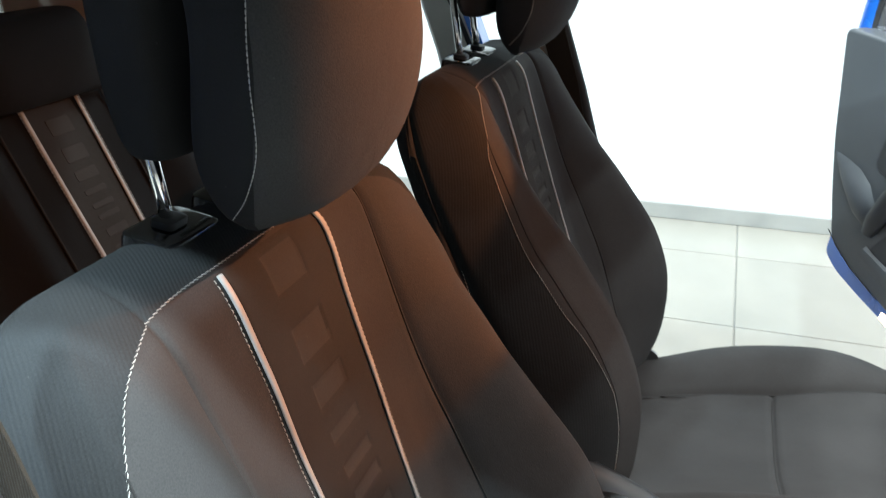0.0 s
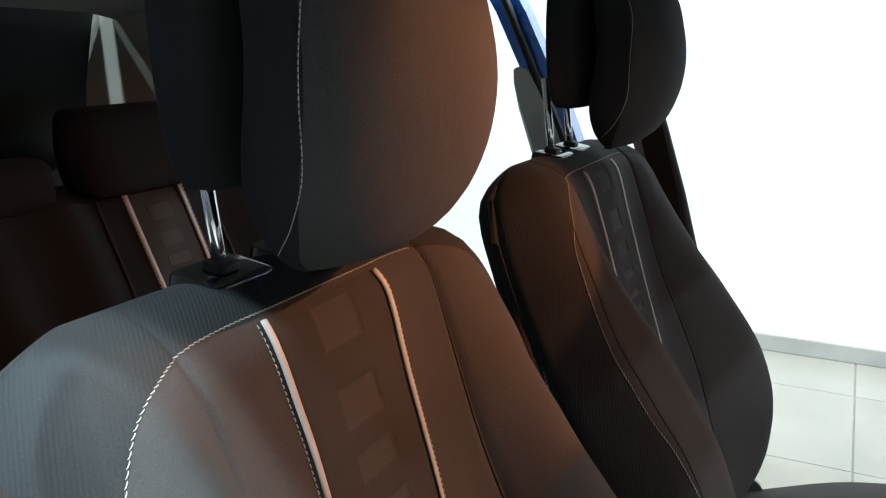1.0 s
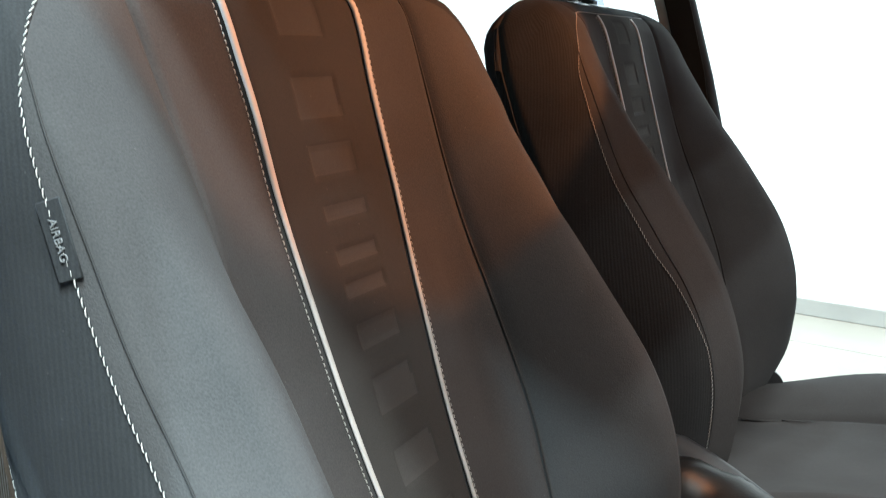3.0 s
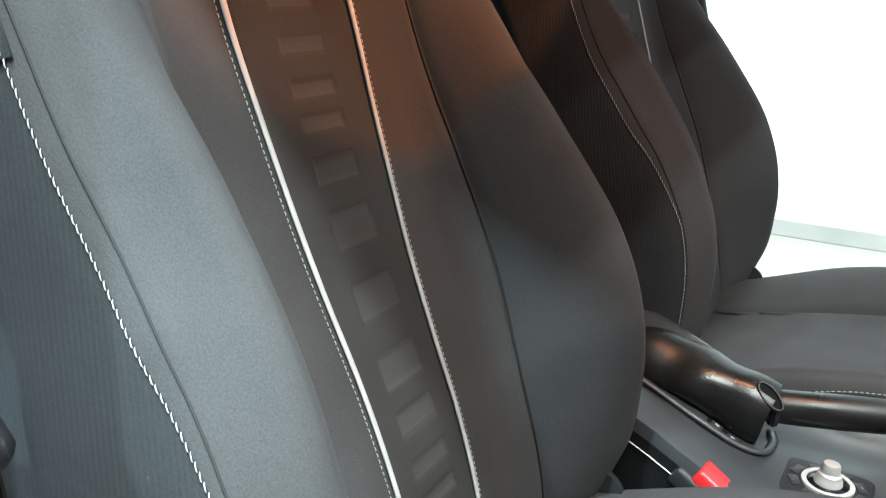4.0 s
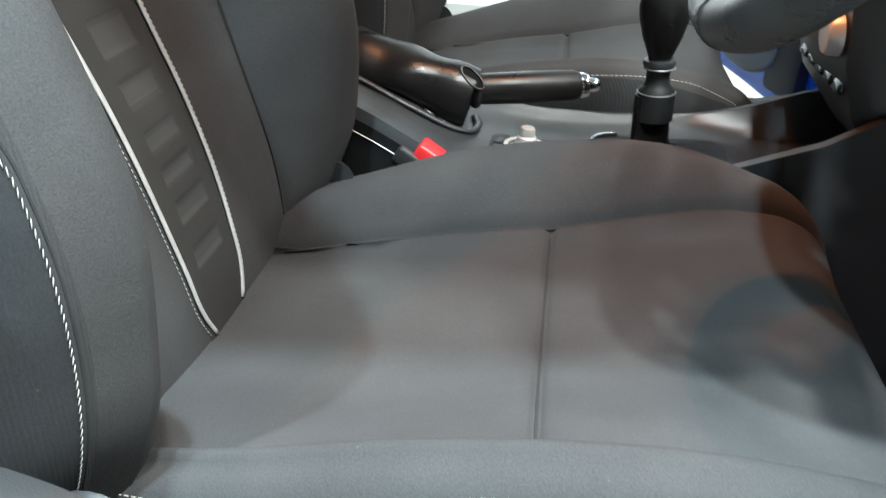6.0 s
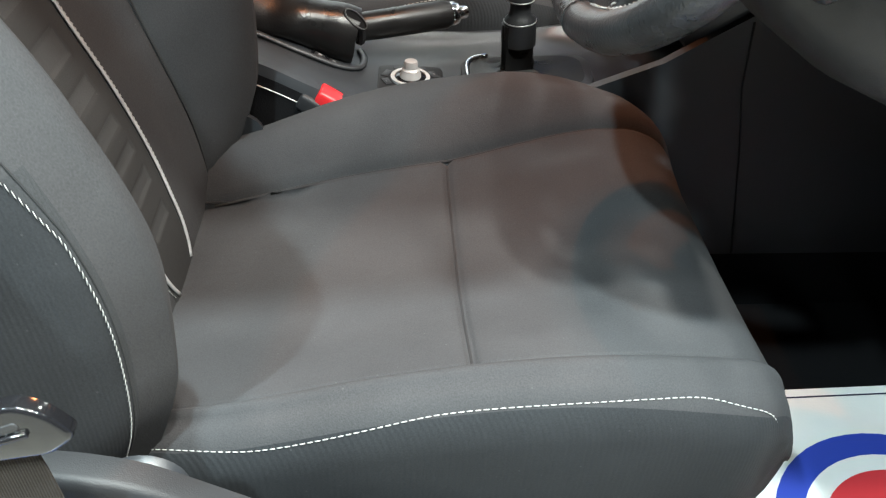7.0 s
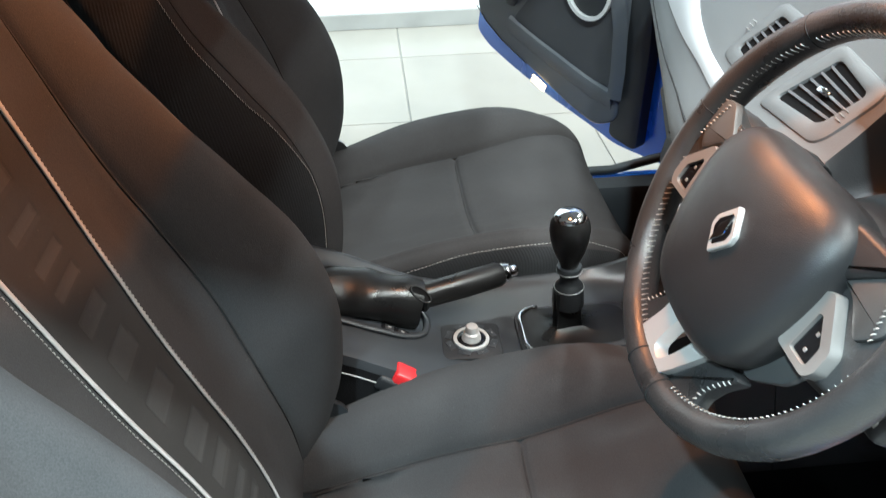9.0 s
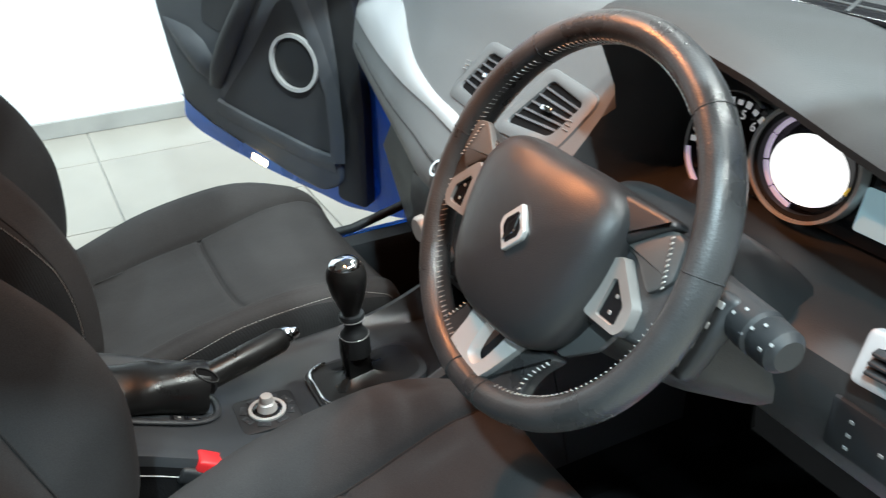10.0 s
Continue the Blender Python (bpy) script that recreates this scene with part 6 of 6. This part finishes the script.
door_slab("shell", [(0.02, 0.345), (0.22, 0.343), (0.29, 0.362), (0.456, 0.398), (0.608, 0.442), (0.7045, 0.476), (0.752, 0.512), (0.742, 0.56), (0.742, 0.70), (0.748, 0.90), (0.770, 1.085), (0.70, 1.085), (0.05, 1.00), (0.03, 0.7)], 0.085, -0.030, M_BLUE, door, "bright blue painted door shell", 0.03, 0.010, 3)
lining = door_slab("lining", [(0.190, 0.430), (0.255, 0.398), (0.345, 0.423), (0.504, 0.487), (0.632, 0.538), (0.691, 0.577), (0.718, 0.696), (0.731, 0.769), (0.743, 0.84), (0.765, 1.10), (0.60, 1.085), (0.21, 0.985), (0.182, 0.72)], 0.060, 0.012, M_DOOR, door, "dark grey moulded door lining", 0.025, 0.010, 3)
door_slab("edge_seal", [(0.125, 0.372), (0.215, 0.385), (0.200, 0.545), (0.190, 0.758), (0.215, 0.985), (0.135, 0.975), (0.118, 0.63)], 0.035, 0.004, M_RUBBER, door, "black rubber door edge", 0.02)
# flat dark slab on the lining, painted in for the pocket's shade
door_slab("pocket", [(0.555, 0.600), (0.4426, 0.729), (0.376, 0.819), (0.334, 0.876), (0.295, 0.880), (0.2525, 0.805), (0.205, 0.649), (0.205, 0.511), (0.277, 0.519), (0.363, 0.542), (0.46, 0.570)], 0.004, 0.0145, M_DOORDARK, lining, "flat dark patch for the shaded door pocket", 0.02, 0.001, 1)
loft("pocket_rim", [[DM @ Vector((a + da, z + dz, h)) for da, dz, h in ((0, 0, 0.010), (-0.002, -0.006, 0.022), (0.002, -0.016, 0.024), (0.006, -0.050, 0.0125))] for a, z in ((0.565, 0.606), (0.51, 0.588), (0.46, 0.572), (0.40, 0.556), (0.33, 0.536), (0.27, 0.520), (0.200, 0.508))], M_DOOR, lining, "dark grey pocket rim")
loft("front_rim", [[DM @ Vector((a + da, z, h)) for da, h in ((0.014, 0.012), (0.008, 0.022), (-0.010, 0.023), (-0.028, 0.0125))] for a, z in ((0.206, 0.490), (0.202, 0.56), (0.206, 0.66), (0.240, 0.78), (0.292, 0.91))], M_DOOR, lining, "dark grey front rim")
spk = DM @ pose(0.298, 0.731, 0.016)
sp = part("speaker_ring", ring_bm(0.062, 0.071, 0.010, spk), M_SILVER, lining, "silver speaker ring")
lathe("speaker_grille", [(0.060, 0.002), (0.05, 0.004), (0.02, 0.006), (0.001, 0.0065)], spk, M_PLASTIC, sp, "black speaker grille", 36)
# pull handle and arm rest
secs = []
for a, z, w, h in ((0.560, 0.640, 0.014, 0.020), (0.530, 0.690, 0.020, 0.042), (0.488, 0.755, 0.022, 0.052), (0.440, 0.825, 0.022, 0.052), (0.385, 0.91, 0.020, 0.040)):
    ring = []
    for k in range(18):
        t = 2 * math.pi * k / 18
        ring.append(DM @ Vector((a + w * math.cos(t) * 1.2, z + w * 0.3 * math.cos(t), 0.012 + h * (0.5 + 0.5 * math.sin(t)))))
    secs.append(ring)
loft("pull_handle", secs, M_DOORDARK, lining, "dark grey diagonal pull handle")
# another flat dark slab, for the shade behind the pull handle
door_slab("handle_shade", [(0.485, 0.805), (0.515, 0.775), (0.585, 0.800), (0.560, 0.915), (0.43, 0.930)], 0.004, 0.0145, M_DOORDARK, lining, "flat dark patch for the shade behind the pull handle", 0.02, 0.001, 1)
loft("arm_rest", [[DM @ Vector((a, z + dz * k, 0.008 + h * k)) for dz, h in ((0.060, 0.0), (0.035, 0.018), (0.0, 0.026), (-0.040, 0.020), (-0.070, 0.0))] for a, z, k in ((0.722, 0.800, 0.15), (0.68, 0.765, 0.6), (0.63, 0.730, 0.95), (0.59, 0.705, 0.9), (0.56, 0.68, 0.5))], M_DOOR, lining, "dark grey arm rest")
# dark line painting the shade of the moulded crease
tube("crease", [DM @ Vector((a, z, 0.0125)) for a, z in ((0.700, 0.60), (0.66, 0.565), (0.60, 0.53), (0.50, 0.49))], 0.0014, M_SEAM, lining, n=5)
lampm = DM @ pose(0.452, 0.4515, 0.0135, 0, 0, 20)
part("door_lamp", rbox((0.052, 0.020, 0.006), lampm, 0.003), M_DOORLAMP, lining, "lit amber door lamp")
# window frame and pane
win = smooth_path([DM @ Vector((a, z, -0.045)) for a, z in ((0.765, 1.06), (0.735, 1.20), (0.66, 1.33), (0.52, 1.37), (0.30, 1.27), (0.06, 1.03))], 40)
wf = tube("window_frame", win, 0.024, M_BLUE, door, "blue painted window frame", n=10, flat=0.7, up=tuple(DN))
tube("window_seal", [p + Vector((0, 0, -0.020)) + DW * -0.012 for p in win], 0.010, M_RUBBER, wf, "black rubber window seal", n=8)
pane = door_slab("window_pane", [(0.74, 1.06), (0.715, 1.19), (0.645, 1.31), (0.52, 1.35), (0.31, 1.25), (0.08, 1.03)], 0.004, -0.046, M_GLASS, wf, "clear side window glass", 0.02, 0.0)
pane.visible_shadow = False
# hinges
for z in (0.50, 0.86):
    part("hinge", rbox((0.06, 0.03, 0.05), pose(0.835, 0.755, z, 0, 0, 20), 0.006), M_BLUE, door, "blue painted door hinge")

# ---------------------------------------------------------------- paper mat in the driver's footwell
mat = thing("paper_floor_mat", (0.75, -0.42, 0.286), "white paper floor mat with a red and blue print", "floor mat")
PZ = 0.2865
MP = pose(0.74, -0.50, PZ)
sheet = rounded([(-0.27, -0.20), (0.24, -0.20), (0.24, 0.20), (-0.27, 0.185)], 0.05, 6)
part("sheet", slab(sheet, 0.0012, MP, 0.0), M_PAPER, mat, "white paper sheet", smooth=False)
line = [MP @ Vector((x * 0.955, y * 0.93, 0.0008)) for x, y in sheet]
tube("border", line, 0.0012, M_INK, mat, n=4, closed=True, flat=0.3)
LG = MP @ pose(0.00, -0.03, 0.0006)
part("print", ring_bm(0.120, 0.150, 0.0006, LG), M_PAPERBLUE, mat, "blue printed ring")
part("print", slab([(0.098 * math.cos(2 * math.pi * k / 48), 0.098 * math.sin(2 * math.pi * k / 48)) for k in range(48)], 0.0005, LG @ pose(0, 0, 0.0007), 0.0), M_PAPERRED, mat, "red printed disc", smooth=False)
part("print", ring_bm(0.030, 0.052, 0.0006, LG @ pose(0.02, -0.02, 0.0007), 0, 200), M_PAPER, mat, "white printed arc")

# ---------------------------------------------------------------- airbag tag on the driver's seat
tag_s = 0.470
tp, tn = on_flank(tag_s)
tp = tp + tn * 0.0012
side_dir = UP.cross(tn).normalized()
tm = frame_of(tp, side_dir, UP, side_dir.cross(UP).normalized())
tag = part("airbag_tag", rbox((0.014, 0.040, 0.0014), tm, 0.0006, 1), M_SIDE, driver_seat, "small grey woven airbag tag")
text_part("AIRBAG", 0.0062, tm @ pose(0.0, 0, 0.0012, 0, 0, -90), M_TAGTEXT, tag, "pale woven lettering")

# recliner lever beside the driver's seat
lever = [[Vector((x, -0.676 + w * math.cos(2 * math.pi * k / 12), z + h * math.sin(2 * math.pi * k / 12))) for k in range(12)] for x, z, w, h in ((-0.20, 0.880, 0.004, 0.004), (-0.195, 0.880, 0.009, 0.008), (-0.13, 0.870, 0.012, 0.010), (-0.09, 0.855, 0.013, 0.011), (-0.075, 0.848, 0.010, 0.009), (-0.070, 0.846, 0.004, 0.004))]
loft("recliner_lever", lever, M_GLOSS, driver_seat, "black plastic recliner lever")

# driver's belt, hanging slack beside the seat
belt = thing("seat_belt", (-0.03, -0.69, 0.45), "dark woven seat belt hanging slack beside the seat", "seat belt", "seat belts")
run = smooth_path([(-0.30, -0.700, 1.22), (-0.19, -0.698, 1.04), (-0.115, -0.694, 0.92), (-0.080, -0.692, 0.85), (-0.058, -0.691, 0.78), (-0.034, -0.692, 0.715), (-0.020, -0.697, 0.64), (-0.02, -0.700, 0.45)], 60)
strip = []
for i, p in enumerate(run):
    way = (run[min(i + 1, len(run) - 1)] - run[max(i - 1, 0)]).normalized()
    side = way.cross(Vector((0, 1, 0))).normalized()
    strip.append([p + side * a + Vector((0, b, 0)) for a, b in ((-0.0235, -0.0007), (0.0235, -0.0007), (0.0235, 0.0007), (-0.0235, 0.0007))])
loft("webbing", strip, M_WEBBING, belt)
BM = frame_of((-0.018, -0.700, 0.708), (0.97, 0, 0.24), (-0.24, 0, 0.97), (0, -1, 0))
tongue = part("tongue", slab(rounded([(-0.040, -0.022), (-0.040, 0.004), (-0.022, 0.006), (-0.010, 0.014), (0.020, 0.014), (0.032, 0.004), (0.040, -0.016), (0.020, -0.026)], 0.006, 4), 0.010, BM, 0.003, 3), M_GLOSS, belt, "glossy black belt tongue")
part("slot", slab(rounded([(-0.030, -0.008), (0.016, -0.002), (0.016, 0.004), (-0.030, -0.002)], 0.0025, 3), 0.002, BM @ pose(0, 0, 0.0006), 0.0004, 1), M_DOORDARK, tongue, "black slot for the strap")
tube("slot_lip", [BM @ Vector(p) for p in ((-0.034, -0.011, 0.001), (-0.01, -0.008, 0.0015), (0.018, -0.005, 0.001))], 0.002, M_GLOSS, tongue, n=8)

# ---------------------------------------------------------------- floor tiles
tile_mesh = bpy.data.meshes.new("tile")
bm = rbox((TILE - 0.005, TILE - 0.005, 0.008), pose(0, 0, -0.004), 0.0015, 1)
bm.to_mesh(tile_mesh)
bm.free()
tile_mesh.materials.append(M_TILE)
ix0, iy0 = 0.235, 1.891
for i in range(-6, 8):
    for j in range(-10, 2):
        cx, cy = ix0 + (i + 0.5) * TILE, iy0 + (j + 0.5) * TILE
        if X0 - 0.3 < cx < X1 + 0.3 and Y0 - 0.3 < cy < WALL_Y + 0.3:
            t = new("tile", tile_mesh)
            t.location = (cx, cy, 0)
            t.parent = floor
